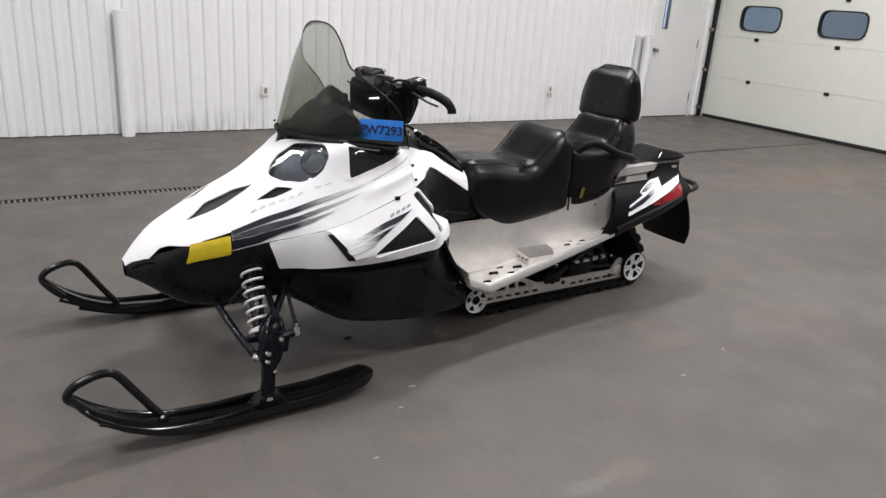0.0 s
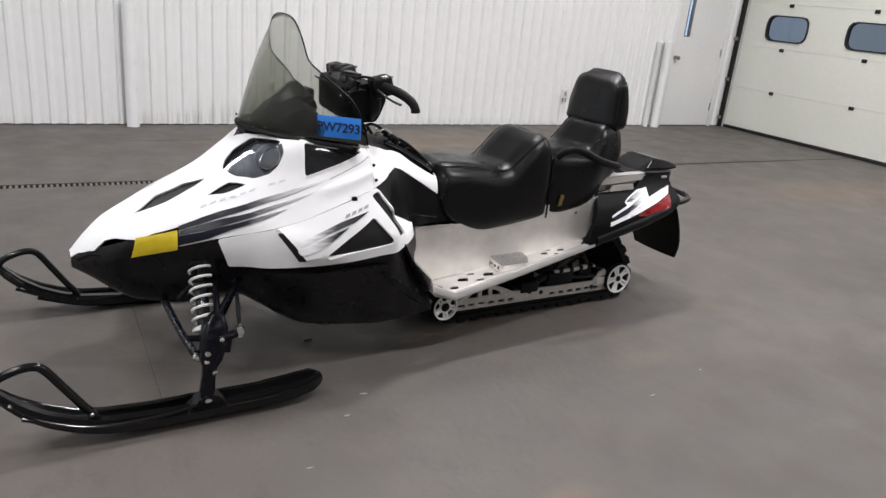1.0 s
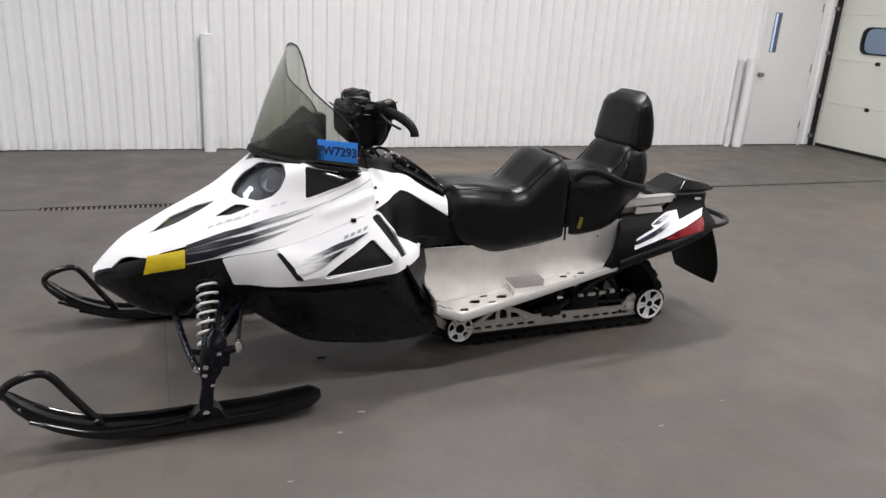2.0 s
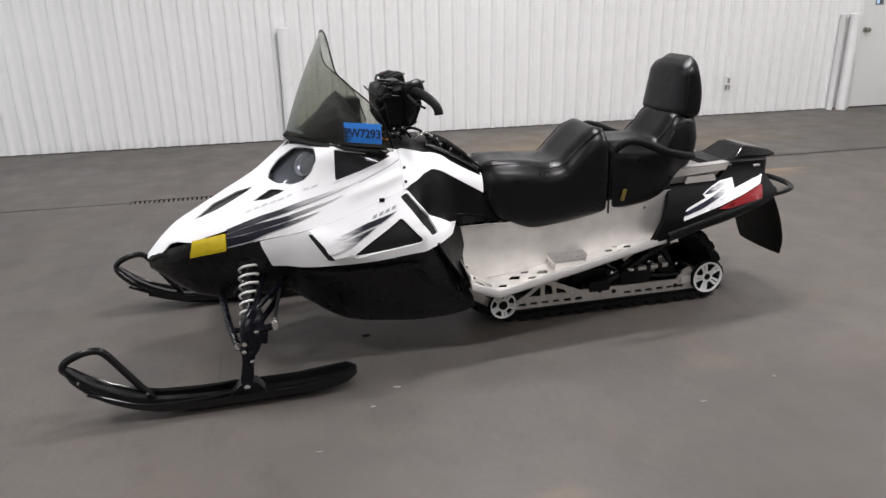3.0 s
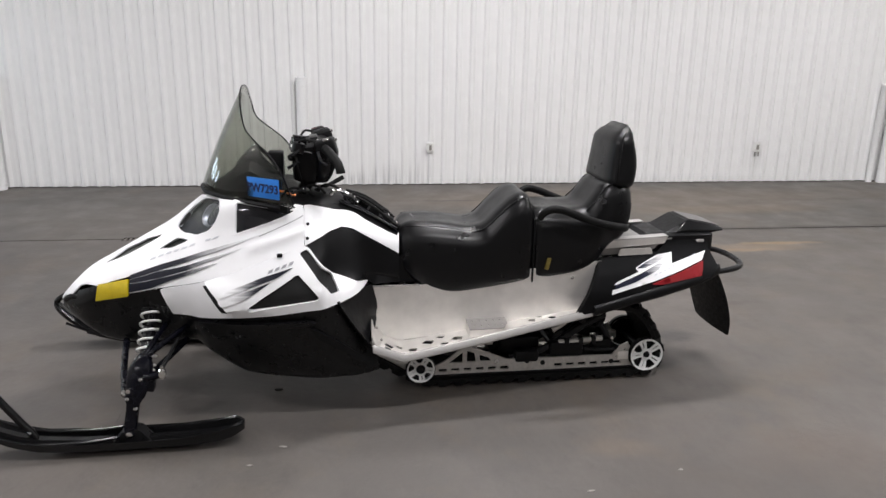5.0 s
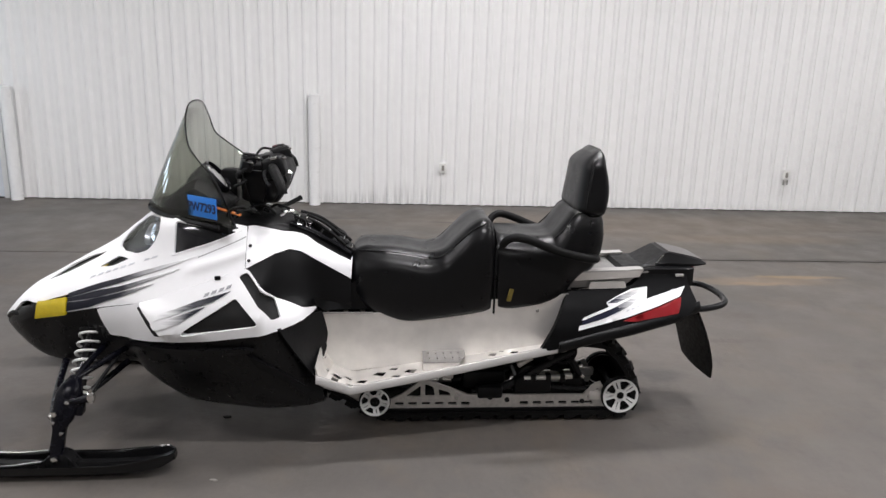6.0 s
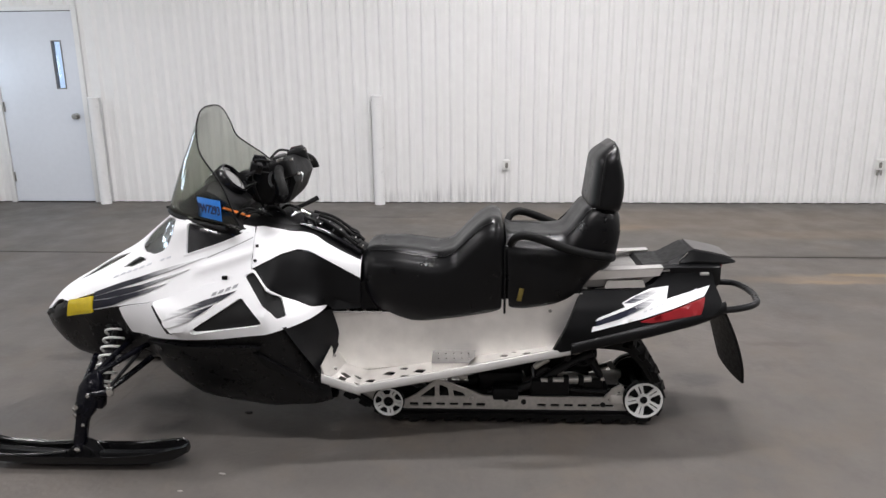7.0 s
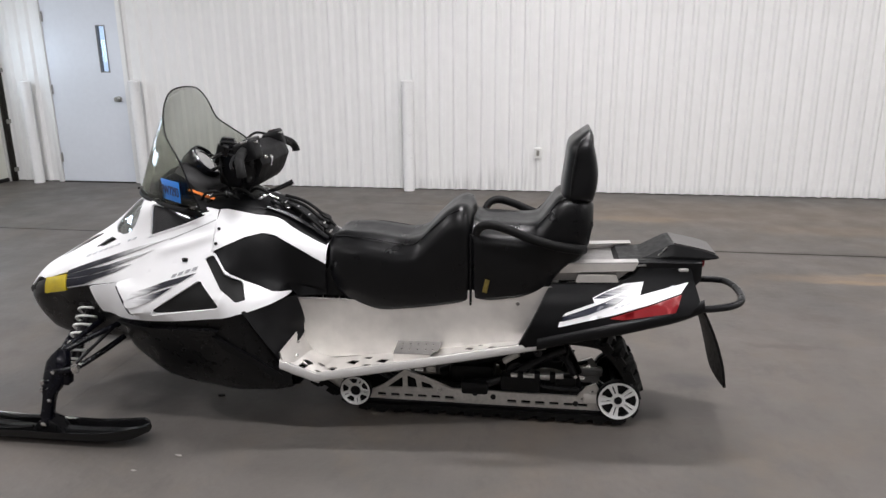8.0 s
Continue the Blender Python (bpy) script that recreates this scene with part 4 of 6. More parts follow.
for s in (-1, 1):
    # hood half: from the ridge down to the bumper line, with openings for headlight, vents and window
    low = uv(HOOD_LOW, False)
    top = [(-.585, .160), (-.700, .160), (-.780, .155), (-.850, .125), (-.900, .090), (-.945, .055), (-.972, .0)]
    outline = low + [(-.5085, .200), (-.512, .160)] + top + [(x, 0.0) for x in (-1.05, -1.15, -1.25, -1.35, -1.45, -1.53, -1.583)]
    part("hood", skin(outline, s, [uv(rounded(HEADLIGHT, .012)), uv(rounded(SIDE_WINDOW, .010)), uv(rounded(VENT_LONG, .008)), uv(rounded(VENT_SHORT, .006))], raw=True, step=.014, creased=True), WHITE, sled, "glossy white hood half with black streak decals")
    upper = uv(UPPER_COWL, False) + [(-.105, .175), (-.150, .190), (-.200, .195), (-.250, .195), (-.300, .185), (-.350, .172), (-.400, .158), (-.450, .148), (-.485, .145), (-.5070, .155), (-.5074, .200)]
    part("side_cowl", skin(upper, s, raw=True, step=.011, sunk=True), WHITE, sled, "glossy white arched side cowl")
    part("console_side", skin([(-.52, .06), (-.40, .06), (-.30, .06), (-.20, .06), (-.10, .06), (-.10, .24), (-.20, .25), (-.30, .24), (-.40, .19), (-.52, .155)], s, raw=True, lift=-.014, thick=.006, step=.03), PAD, sled, "black strip between console and side cowl")
    pts, tris = filled(uv(rounded(SIDE_PANEL, .008)), [uv(SLOT), uv(rounded(TRIANGLE, .012)), uv(rounded(QUAD, .010))], .018)
    bm = bmesh.new()
    sheet(bm, pts, tris, lambda q: on_body(q[0], q[1] * 10, .006 + scoop(q[0], q[1] * 10), s), lambda q: on_body(q[0], q[1] * 10, -.006, s))
    panel = part("side_panel", bm, WHITE, sled, "glossy white side panel with black vents")
    part("air_slot", skin([(-.9005, .626), (-.896, .6295), (-.8845, .630), (-.8095, .547), (-.8095, .537), (-.8325, .5365)], s, lift=.0270, thick=.044, step=.02), MESH_BLACK, panel, "black forward-facing air slot")
    for shape, name in ((TRIANGLE, "vent_screen"), (QUAD, "vent_screen")):
        c = (sum(q[0] for q in shape) / len(shape), sum(q[1] for q in shape) / len(shape))
        part(name, skin([(c[0] + (x - c[0]) * 1.08, c[1] + (z - c[1]) * 1.08) for x, z in shape], s, lift=-.004, thick=.004, step=.03), MESH_BLACK, panel, "black mesh vent screen")
    for shape, name in ((VENT_LONG, "hood_vent"), (VENT_SHORT, "hood_vent")):
        c = (sum(q[0] for q in shape) / len(shape), sum(q[1] for q in shape) / len(shape))
        part(name, skin([(c[0] + (x - c[0]) * 1.05, c[1] + (z - c[1]) * 1.05) for x, z in shape], s, lift=-.012, thick=.004, step=.03), VENT_GREY if shape is VENT_LONG else MESH_BLACK, sled, "recessed dark hood vent")
    part("side_window", skin([(x - .004 if x < -.7 else x + .006, z + (.004 if z > .85 else -.005)) for x, z in SIDE_WINDOW], s, lift=-.007, thick=.004, step=.03), DARK_GLASS, sled, "dark glossy side window")
    # raised bezel round the window
    for shape, k in ((SIDE_WINDOW, 1.16),):
        c = (sum(q[0] for q in shape) / len(shape), sum(q[1] for q in shape) / len(shape))
        outer = [(min(c[0] + (x - c[0]) * k, -.520), min(c[1] + (z - c[1]) * k, float(body(min(c[0] + (x - c[0]) * k, -.520), 0)[2]) - .012)) for x, z in shape]
        part("bezel", skin(uv(rounded(outer, .012)), s, [uv(rounded(shape, .012))], raw=True, lift=.0038, thick=.006, step=.02), WHITE, sled)
    # headlight: clear lens over a silvery bowl and a dark backing
    lamp = part("headlight", skin([(-.965 + (x + .965) * 1.04, .865 + (z - .865) * 1.05) for x, z in HEADLIGHT], s, lift=-.003, thick=.003, step=.03), CLEAR, sled, "clear headlight lens")
    part("backing", skin([(-.965 + (x + .965) * 1.06, .865 + (z - .865) * 1.07) for x, z in HEADLIGHT], s, lift=-.026, thick=.004, step=.04), SMOKED_SILVER, lamp, "smoky grey headlight backing")
    bm = bmesh.new()
    lathe(bm, [(.052, .004), (.050, .006), (.044, -.008), (.032, -.020), (.016, -.026), (.014, -.014), (0, -.012)], Matrix.Translation((-.892, s * .205, .878)) @ Vector((-.62, s * .60, .50)).to_track_quat("Z", "Y").to_matrix().to_4x4(), 24)
    part("reflector_bowl", bm, REFLECTOR, lamp, "silvery headlight bowl")
    # black screen between side panel and cowl
    part("knee_panel", skin(KNEE, s, lift=-.004, thick=.01, step=.03), BLACK, sled, "matt black knee panel")
    # amber reflector on the bumper's flank
    part("amber_reflector", skin([(-1.372, .582), (-1.237, .619), (-1.240, .552), (-1.392, .512)], s, lift=.008, thick=.010, step=.02, radius=.003), YELLOW, sled, "amber yellow reflector")
    # streaks on the hood and on the side panel
    for shape in ([(-1.231, .634), (-1.144, .667), (-.988, .723), (-.833, .779), (-.690, .822), (-.829, .767), (-.989, .705), (-1.111, .660), (-1.231, .619)],
                  [(-1.231, .617), (-1.112, .655), (-.990, .691), (-.858, .738), (-.756, .774), (-.858, .730), (-.992, .673), (-1.102, .634), (-1.162, .619), (-1.232, .604)],
                  [(-1.233, .602), (-1.162, .615), (-1.058, .645), (-.948, .683), (-.860, .712), (-.949, .670), (-1.059, .627), (-1.137, .592), (-1.238, .566)]):
        part("streak_decal", skin(shape, s, lift=.0045, thick=.003, step=.02), HOOD_PRINT, sled, "navy-black streak decal")
    for shape in ([(-.830, .607), (-.800, .620), (-.676, .667), (-.555, .700), (-.620, .664), (-.720, .632), (-.800, .600), (-.830, .588)], [(-.835, .580), (-.805, .590), (-.723, .622), (-.645, .649), (-.695, .616), (-.735, .590), (-.808, .566), (-.84, .562)]):
        part("streak_decal", skin(shape, s, lift=.0105, thick=.003, step=.015, proud=True), PANEL_PRINT, panel, "navy-black streak decal")
    part("hood_seam", skin([(-.690, .815), (-.512, .888), (-.512, .892), (-.690, .819)], s, lift=.0012, thick=.003, step=.03), SEAM_GREY, sled)
    # maker's and model marks as plain bars
    for k in range(9):
        if k == 6:
            continue
        x = -1.150 + k * .034
        z = .694 + k * .0131
        part("lettering_bar", skin([(x, z), (x + .020, z + .0075), (x + .024, z + .0145), (x + .004, z + .007)], s, lift=.0025, thick=.003, step=.02), GREY_DECAL, sled)
    for k in range(4):
        x, z = -.655 + k * .027, .680 + k * .0088
        part("lettering_bar", skin([(x, z), (x + .017, z + .0055), (x + .023, z + .0175), (x + .006, z + .012)], s, lift=.0085, thick=.003, step=.02), DARK_DECAL, panel)
    # latch and screws
    bm = bmesh.new()
    box(bm, -.618, -.596, s * .388, s * .400, .742, .758, .003)
    part("panel_latch", bm, BLACK, sled)
    for x, z in ((-.494, .857), (-.496, .805)):
        p = on_body(x, v_at(x, z), .002, s)
        bm = bmesh.new()
        lathe(bm, [(.007, 0), (.006, .004), (0, .005)], Matrix.Translation(p) @ Vector((0, s, .3)).to_track_quat("Z", "Y").to_matrix().to_4x4(), 10)
        part("screw", bm, BLACK_METAL, sled)

# black lower body: bumper, chin and belly pan in one shell under the white panels
bm = bmesh.new()
rows = []
for x in np.linspace(XS[0], -.14, 64):
    v0 = v_at(x, .63 if x > -1.2 else .60) if x > -1.36 else v_at(x, np.interp(x, [-1.585, -1.5, -1.36], [.47, .535, .592]))
    side = []
    for v in np.linspace(v0, 7.99, 22):
        end = float(np.interp(body(x, v)[2], [.26, .33, .54], [-.205, -.24, -.372]))   # the shell stops at a slanting rear edge
        side.append(on_body(min(x, end), v, -.008, -1))
    rows.append(side + [(q[0], -q[1], q[2]) for q in side[::-1]])
loft(bm, rows, closed=False)
bmesh.ops.remove_doubles(bm, verts=bm.verts, dist=2e-4)
part("belly_pan", bm, BELLY, sled, "satin black bumper and belly pan")
# raised crease along the belly and its rear flank ribs
for s in (-1, 1):
    part("belly_crease", skin([(-.96, .464), (-.86, .478), (-.50, .484), (-.470, .476), (-.50, .466), (-.86, .460)], s, lift=.017, thick=.022, step=.03), BELLY, sled)
    part("belly_crease", skin([(-.95, .452), (-.76, .462), (-.50, .468), (-.48, .460), (-.52, .450), (-.76, .446)], s, lift=.006, thick=.02, step=.03, radius=.004), BELLY, sled)
    part("flank_rib", skin([(-.50, .455), (-.44, .420), (-.245, .265), (-.275, .262), (-.46, .400)], s, lift=.010, thick=.02, step=.03), BLACK, sled)
    outer = smooth_path([(-.378, .418, .548), (-.335, .412, .475), (-.285, .405, .400), (-.240, .396, .335)], 4)
    inner_ = smooth_path([(-.225, .205, .552), (-.203, .190, .450), (-.208, .195, .380), (-.230, .345, .345)], 4)
    rows = []
    for a, b in zip(outer, inner_):
        line = [a.lerp(b, q) + Vector((-.012, -.004, 0)) * math.sin(math.pi * q) for q in (0, .2, .4, .6, .8, 1)]
        rows.append([(p.x, s * p.y, p.z) for p in line] + [(p.x - .012, s * (p.y - .008), p.z) for p in line[::-1]])
    part("flank_panel", new_loft(rows), BLACK, sled, "matt black rear flank of the belly")
    bm = bmesh.new()
    tube(bm, [(-1.56, s * .055, .475), (-1.52, s * .10, .505), (-1.48, s * .125, .505), (-1.45, s * .14, .49)], .012, 8)
    part("tow_recess", bm, BLACK, sled)


# windshield: a smoked sheet from a curved foot to a free upper edge with a dark bead
FOOT = smooth_path([(-.955, 0, .972), (-.930, -.10, .970), (-.870, -.19, .966), (-.770, -.270, .958), (-.650, -.325, .945), (-.545, -.350, .935)], 8)
EDGE = smooth_path([(-.764, 0, 1.396), (-.762, -.085, 1.390), (-.760, -.150, 1.368), (-.754, -.207, 1.315), (-.740, -.243, 1.245), (-.705, -.285, 1.203), (-.625, -.345, 1.130), (-.583, -.365, 1.065), (-.545, -.352, .950)], 6)


def skew(p):
    """The tall sheet leans a little to its right above the shoulder."""
    return Vector((p.x, p.y + .042 * min(max((p.z - 1.0) / .24, 0), 1), p.z))



def along(path, u):
    q = u * (len(path) - 1)
    i = min(int(q), len(path) - 2)
    return path[i].lerp(path[i + 1], q - i)


bm = bmesh.new()
rows = []
for i in range(25):
    u = i / 24
    a, b = along(FOOT, u), along(EDGE, u)
    left = []
    for j in range(13):
        w = j / 12
        p = a.lerp(b, w)
        bulge = math.sin(math.pi * w) * 0.012
        left.append(p + Vector((-bulge * (1 - u), -bulge * u, 0)))
    rows.append(left)
grid = [[bm.verts.new(skew(p)) for p in row] for row in [[Vector((p.x, -p.y, p.z)) for p in row] for row in rows[:0:-1]] + rows]
for a, b in zip(grid, grid[1:]):
    for j in range(12):
        bm.faces.new((a[j], a[j + 1], b[j + 1], b[j]))
shield = part("windshield", bm, SMOKE, sled, "tall smoked clear windshield")
thick = shield.modifiers.new("thickness", "SOLIDIFY")
thick.thickness = 0.003
bead = [skew(p) for p in [Vector((p.x, -p.y, p.z)) for p in EDGE[:0:-1]] + EDGE]
part("edge_bead", new_tube(bead, .0034, 6, steps=1), BLACK, shield, "dark bead round the edge")
bm = bmesh.new()
rows = []
foot = [Vector((p.x, -p.y, p.z)) for p in FOOT[:0:-1]] + FOOT
for p in foot[5:-5]:
    out = Vector((p.x + .62, p.y, 0)).normalized()
    rows.append([p + out * .003 + Vector((0, 0, .004)), p + out * .007 + Vector((0, 0, .000)), p + out * .009 + Vector((0, 0, -.005)), p + out * .006 + Vector((0, 0, -.012)), p - out * .03 + Vector((0, 0, -.012)), p - out * .02 + Vector((0, 0, .002))])
loft(bm, rows)
part("windshield_collar", bm, PAD, sled, "gloss black windshield collar")
for q in (10, 26):
    for s in (1, -1):
        p = FOOT[q]
        bm = bmesh.new()
        lathe(bm, [(.006, 0), (.005, .004), (0, .005)], Matrix.Translation((p.x - .006, s * -p.y * 1.03, p.z + .012)) @ Vector((-.7, -s * -p.y, .3)).to_track_quat("Z", "Y").to_matrix().to_4x4(), 10)
        part("shield_screw", bm, BLACK_METAL, shield)

# dash: dark tub between hood and bars, gauge pod, console down to the seat
bm = bmesh.new()
rows = []
for x, w, z, d in ((-.94, .06, .966, .03), (-.86, .180, .972, .03), (-.76, .272, .968, .04), (-.64, .324, .960, .06), (-.575, .330, .952, .06), (-.550, .29, .945, .06), (-.48, .19, .936, .08), (-.40, .130, .930, .10), (-.32, .115, .912, .10), (-.22, .105, .852, .10), (-.13, .100, .795, .10), (-.09, .095, .768, .08)):
    lip = .002 if -.80 < x < -.56 else .022
    rows.append([(x, -w, z - lip), (x, -w * .8, z - .004), (x, -w * .35, z + .006), (x, w * .35, z + .006), (x, w * .8, z - .004), (x, w, z - lip), (x, w * .9, z - d), (x, -w * .9, z - d)])
loft(bm, rows)
part("dash_console", bm, PAD, sled, "matt black dash and console")
aim = Matrix.Translation((-.705, .015, 1.060)) @ Vector((.78, 0, .62)).to_track_quat("Z", "Y").to_matrix().to_4x4()
bm = bmesh.new()
lathe(bm, [(.0, -.12), (.045, -.115), (.07, -.07), (.078, -.02), (.080, .03), (.076, .042), (.068, .046), (.064, .036)], aim, 28)
pod = part("gauge_pod", bm, GLOSS_BLACK, sled, "round black speedometer pod")
bm = bmesh.new()
lathe(bm, [(.066, .030), (.0, .030)], aim, 28)
part("dial_face", bm, DIAL, pod, "grey dial face")
bm = bmesh.new()
lathe(bm, [(.052, .032), (.050, .036), (.048, .032)], aim, 28)
part("dial_ring", bm, CHROME, pod)
rows = []
for x, w, z in ((-.905, .06, .978), (-.87, .11, 1.004), (-.82, .148, 1.040), (-.77, .165, 1.072), (-.735, .170, 1.086), (-.69, .168, 1.062), (-.65, .164, 1.020), (-.61, .158, .985)):
    rows.append([(x, -w, .955), (x, -w * .96, z - .03), (x, -w * .75, z - .006), (x, 0, z), (x, w * .75, z - .006), (x, w * .96, z - .03), (x, w, .955)])
part("dash_hood", new_loft(rows), PAD, sled, "domed matt black dash hood behind the windshield")
bm = new_box(-.680, -.607, .075, .165, .96, 1.100, .012)
part("dash_screen", bm, BLACK, sled, "black instrument housing")
for x, y, z in ((-.56, -.20, .955), (-.50, -.17, .965), (-.47, -.10, .985)):
    bm = bmesh.new()
    lathe(bm, [(0, 0), (.016, 0), (.018, .01), (.015, .022), (.006, .026), (0, .026)], Matrix.Translation((x, y, z)) @ pose(0, 0, 0, 20, -30, 0), 16)
    part("dash_knob", bm, GLOSS_BLACK, sled)
bm = new_box(-.062, .062, -.007, .007, -.002, .002, .001, m=pose(-.600, -.215, .978, 20, 14, -12))
part("warning_label", bm, ORANGE, sled, "orange warning label")

# rubber latches with steel pins, and their straps, down the console
for x, y, z in ((-.300, -.078, .905), (-.255, -.060, .882), (-.205, -.070, .850), (-.145, -.050, .812), (-.110, -.072, .782)):
    latch = part("rubber_latch", new_box(-.026, .026, -.014, .014, -.008, .016, .006, m=pose(x, y, z, 8, 30, -14)), RUBBER, sled, "black rubber latch on the console")
    part("latch_pin", new_lathe([(0, -.016), (.004, -.016), (.004, .016), (0, .016)], Matrix.Translation((x + .006, y, z + .017)) @ pose(0, 0, 0, 90), 8), CHROME, latch)
for a in ([(-.34, -.06, .928), (-.27, -.075, .912), (-.20, -.088, .868), (-.13, -.092, .808)], [(-.33, .02, .932), (-.25, .035, .905), (-.17, .030, .852), (-.11, .02, .800)], [(-.30, -.02, .925), (-.23, -.01, .892), (-.16, -.025, .842)]):
    part("console_cable", new_tube(a, .007, 8), RUBBER, sled)
part("fuel_cap", new_lathe([(.036, -.02), (.038, .004), (.034, .014), (.026, .018), (.026, .024), (0, .025)], Matrix.Translation((-.165, .035, .822)) @ pose(0, 0, 0, 0, 30, 0), 20), RUBBER, sled, "ribbed black filler cap")
# cables, catches and levers on the dash beside the bars
for a in ([(-.60, -.215, .955), (-.575, -.225, .985), (-.54, -.205, .990), (-.515, -.17, .962)], [(-.57, -.235, .948), (-.545, -.215, .975), (-.50, -.185, .972), (-.47, -.15, .948)], [(-.53, -.12, .950), (-.49, -.135, .985), (-.45, -.125, .978), (-.42, -.11, .945)], [(-.46, -.07, .950), (-.42, -.085, .980), (-.37, -.085, .965), (-.33, -.09, .925)]):
    part("dash_cable", new_tube(a, .006, 8), RUBBER, sled)
for x, y, z, m in ((-.575, -.205, .968, CHROME), (-.495, -.160, .968, CHROME), (-.455, -.118, .962, GLOSS_BLACK), (-.385, -.100, .955, CHROME), (-.285, -.090, .902, CHROME)):
    part("dash_catch", new_box(-.012, .012, -.007, .007, -.004, .006, .002, m=pose(x, y, z, 12, 20, -18)), m, sled)
part("shift_lever", new_tube([(-.440, .100, .930), (-.410, .115, .938), (-.375, .138, .952), (-.340, .155, .968)], [.009, .009, .011, .012], 8), BLACK, sled, "short black shift lever")
part("choke_lever", new_tube([(-.40, -.105, .938), (-.36, -.10, .958), (-.32, -.095, .938)], .007, 8), CHROME, sled)
part("pull_handle", new_tube([(-.335, -.112, .918), (-.335, -.125, .938), (-.305, -.125, .922), (-.300, -.108, .900)], .008, 8), BLACK, sled)
part("console_strip", new_tube([(-.36, -.118, .910), (-.28, -.110, .878), (-.19, -.104, .828), (-.11, -.100, .775)], .010, 8), GLOSS_BLACK, sled)

# the blue stock tag on the windshield's flank, with its number
tag_at = Matrix.Translation((-.664, -.341, 1.017)) @ Matrix.Rotation(radians(-40), 4, "Z") @ pose(0, 0, 0, 90, 0, 0) @ pose(0, 0, 0, 0, 0, 1)
bm = bmesh.new()
box(bm, -.086, .086, -.040, .040, -.0015, .0015, .0006)
bmesh.ops.transform(bm, matrix=tag_at, verts=bm.verts)
tag = part("stock_tag", bm, BLUE, sled, "bright blue card tag with dark number")
curve = bpy.data.curves.new("number", "FONT")
curve.body, curve.size, curve.align_x, curve.align_y, curve.extrude, curve.offset = "PW7293", 0.048, "CENTER", "CENTER", 0.0006, 0.0012
writing = new("tag_number", curve)
writing.parent = tag
writing.matrix_local = tag_at @ pose(0, -.002, .0025)
curve.materials.append(INK)

# handlebar with pad, control blocks, grips, guards and brake lever
bars = part("handlebar", new_tube([(-.385, -.31, 1.130), (-.405, -.20, 1.150), (-.430, -.09, 1.150), (-.445, 0, 1.130), (-.430, .09, 1.150), (-.405, .20, 1.150), (-.385, .31, 1.130)], .011, 10), BLACK_METAL, sled, "black handlebar")
rows = []
for k in range(13):
    q = k / 12
    e = 1 - .07 * abs(2 * q - 1) ** 6
    y = -.125 + .315 * q
    mid = Vector((-.445 + .02 * q, 0, 1.078 + .012 * q))
    shape = rounded([(-.094, .070), (-.104, .040), (-.100, -.072), (-.050, -.092), (.050, -.088), (.070, -.060), (.098, .010), (.080, .058), (.020, .082)], .009)
    rows.append([(mid.x + x * e, y, mid.z + z * e) for x, z in shape])
part("wind_pad", new_loft(rows), PAD, bars, "large black wind pad before the bars", 24)
part("pad_seam", new_tube([(-.545, -.10, 1.13), (-.552, .03, 1.135), (-.545, .17, 1.14)], .004, 6), BLACK, bars)
part("pad_badge", new_box(-.004, .004, -.018, .018, -.007, .007, .002, m=pose(-.372, -.06, 1.105, 0, 10, 0)), CHROME, bars)
part("steering_post", new_tube([(-.50, 0, .93), (-.46, 0, 1.03), (-.43, 0, 1.13)], .028, 12), BLACK, bars)
for s in (-1, 1):
    part("grip", new_tube([(-.405, s * .195, 1.152), (-.392, s * .265, 1.146), (-.378, s * .318, 1.133), (-.364, s * .352, 1.115), (-.356, s * .367, 1.094), (-.354, s * .369, 1.078)], [.019, .0195, .019, .018, .0175, .019], 12), RUBBER, bars, "black rubber grip with hooked end")
    bm = new_box(-.045, .045, -.042, .042, -.042, .040, .016, m=pose(-.400, s * (.155 if s < 0 else .19), 1.150, 0, -15, s * 8), segments=3)
    part("control_block", bm, PAD, bars, "black switch and brake housing")
    part("switch", new_box(-.03, .0, -.012, .012, .0, .012, .004, m=pose(-.385, s * .185, 1.186, 0, -15, 0)), BLACK if s == 1 else CHROME, bars)
    part("switch", new_box(-.008, .008, -.010, .010, .0, .010, .003, m=pose(-.36, s * .165, 1.182, 0, -15, 0)), CHROME, bars)
    part("brake_lever", new_tube([(-.430, s * .15, 1.145), (-.436, s * .22, 1.134), (-.424, s * .29, 1.114), (-.402, s * .335, 1.102)], [.008, .007, .006, .007], 8, squash=.7), BLACK_METAL, bars)

# brake reservoir, clamps, bolts and hoses about the pad
part("brake_reservoir", new_box(-.030, .030, -.026, .026, -.018, .020, .007, m=pose(-.512, -.078, 1.168, 0, 8, 12)), GLOSS_BLACK, bars, "black brake fluid reservoir")
part("reservoir_cap", new_box(-.026, .026, -.022, .022, .020, .026, .003, m=pose(-.512, -.078, 1.168, 0, 8, 12)), BLACK, bars)
part("switch_pod", new_box(-.030, .034, -.036, .036, -.022, .030, .012, m=pose(-.415, .255, 1.162, 0, -12, 6)), PAD, bars, "black throttle block")
part("throttle_lever", new_tube([(-.40, .235, 1.150), (-.365, .275, 1.135), (-.360, .315, 1.118)], [.009, .008, .007], 8, squash=.6), BLACK, bars, "black thumb throttle")
part("stop_switch", new_box(-.012, .012, -.014, .014, 0, .018, .005, m=pose(-.430, .250, 1.172, 0, -12, 6)), PINK, bars, "red stop switch")
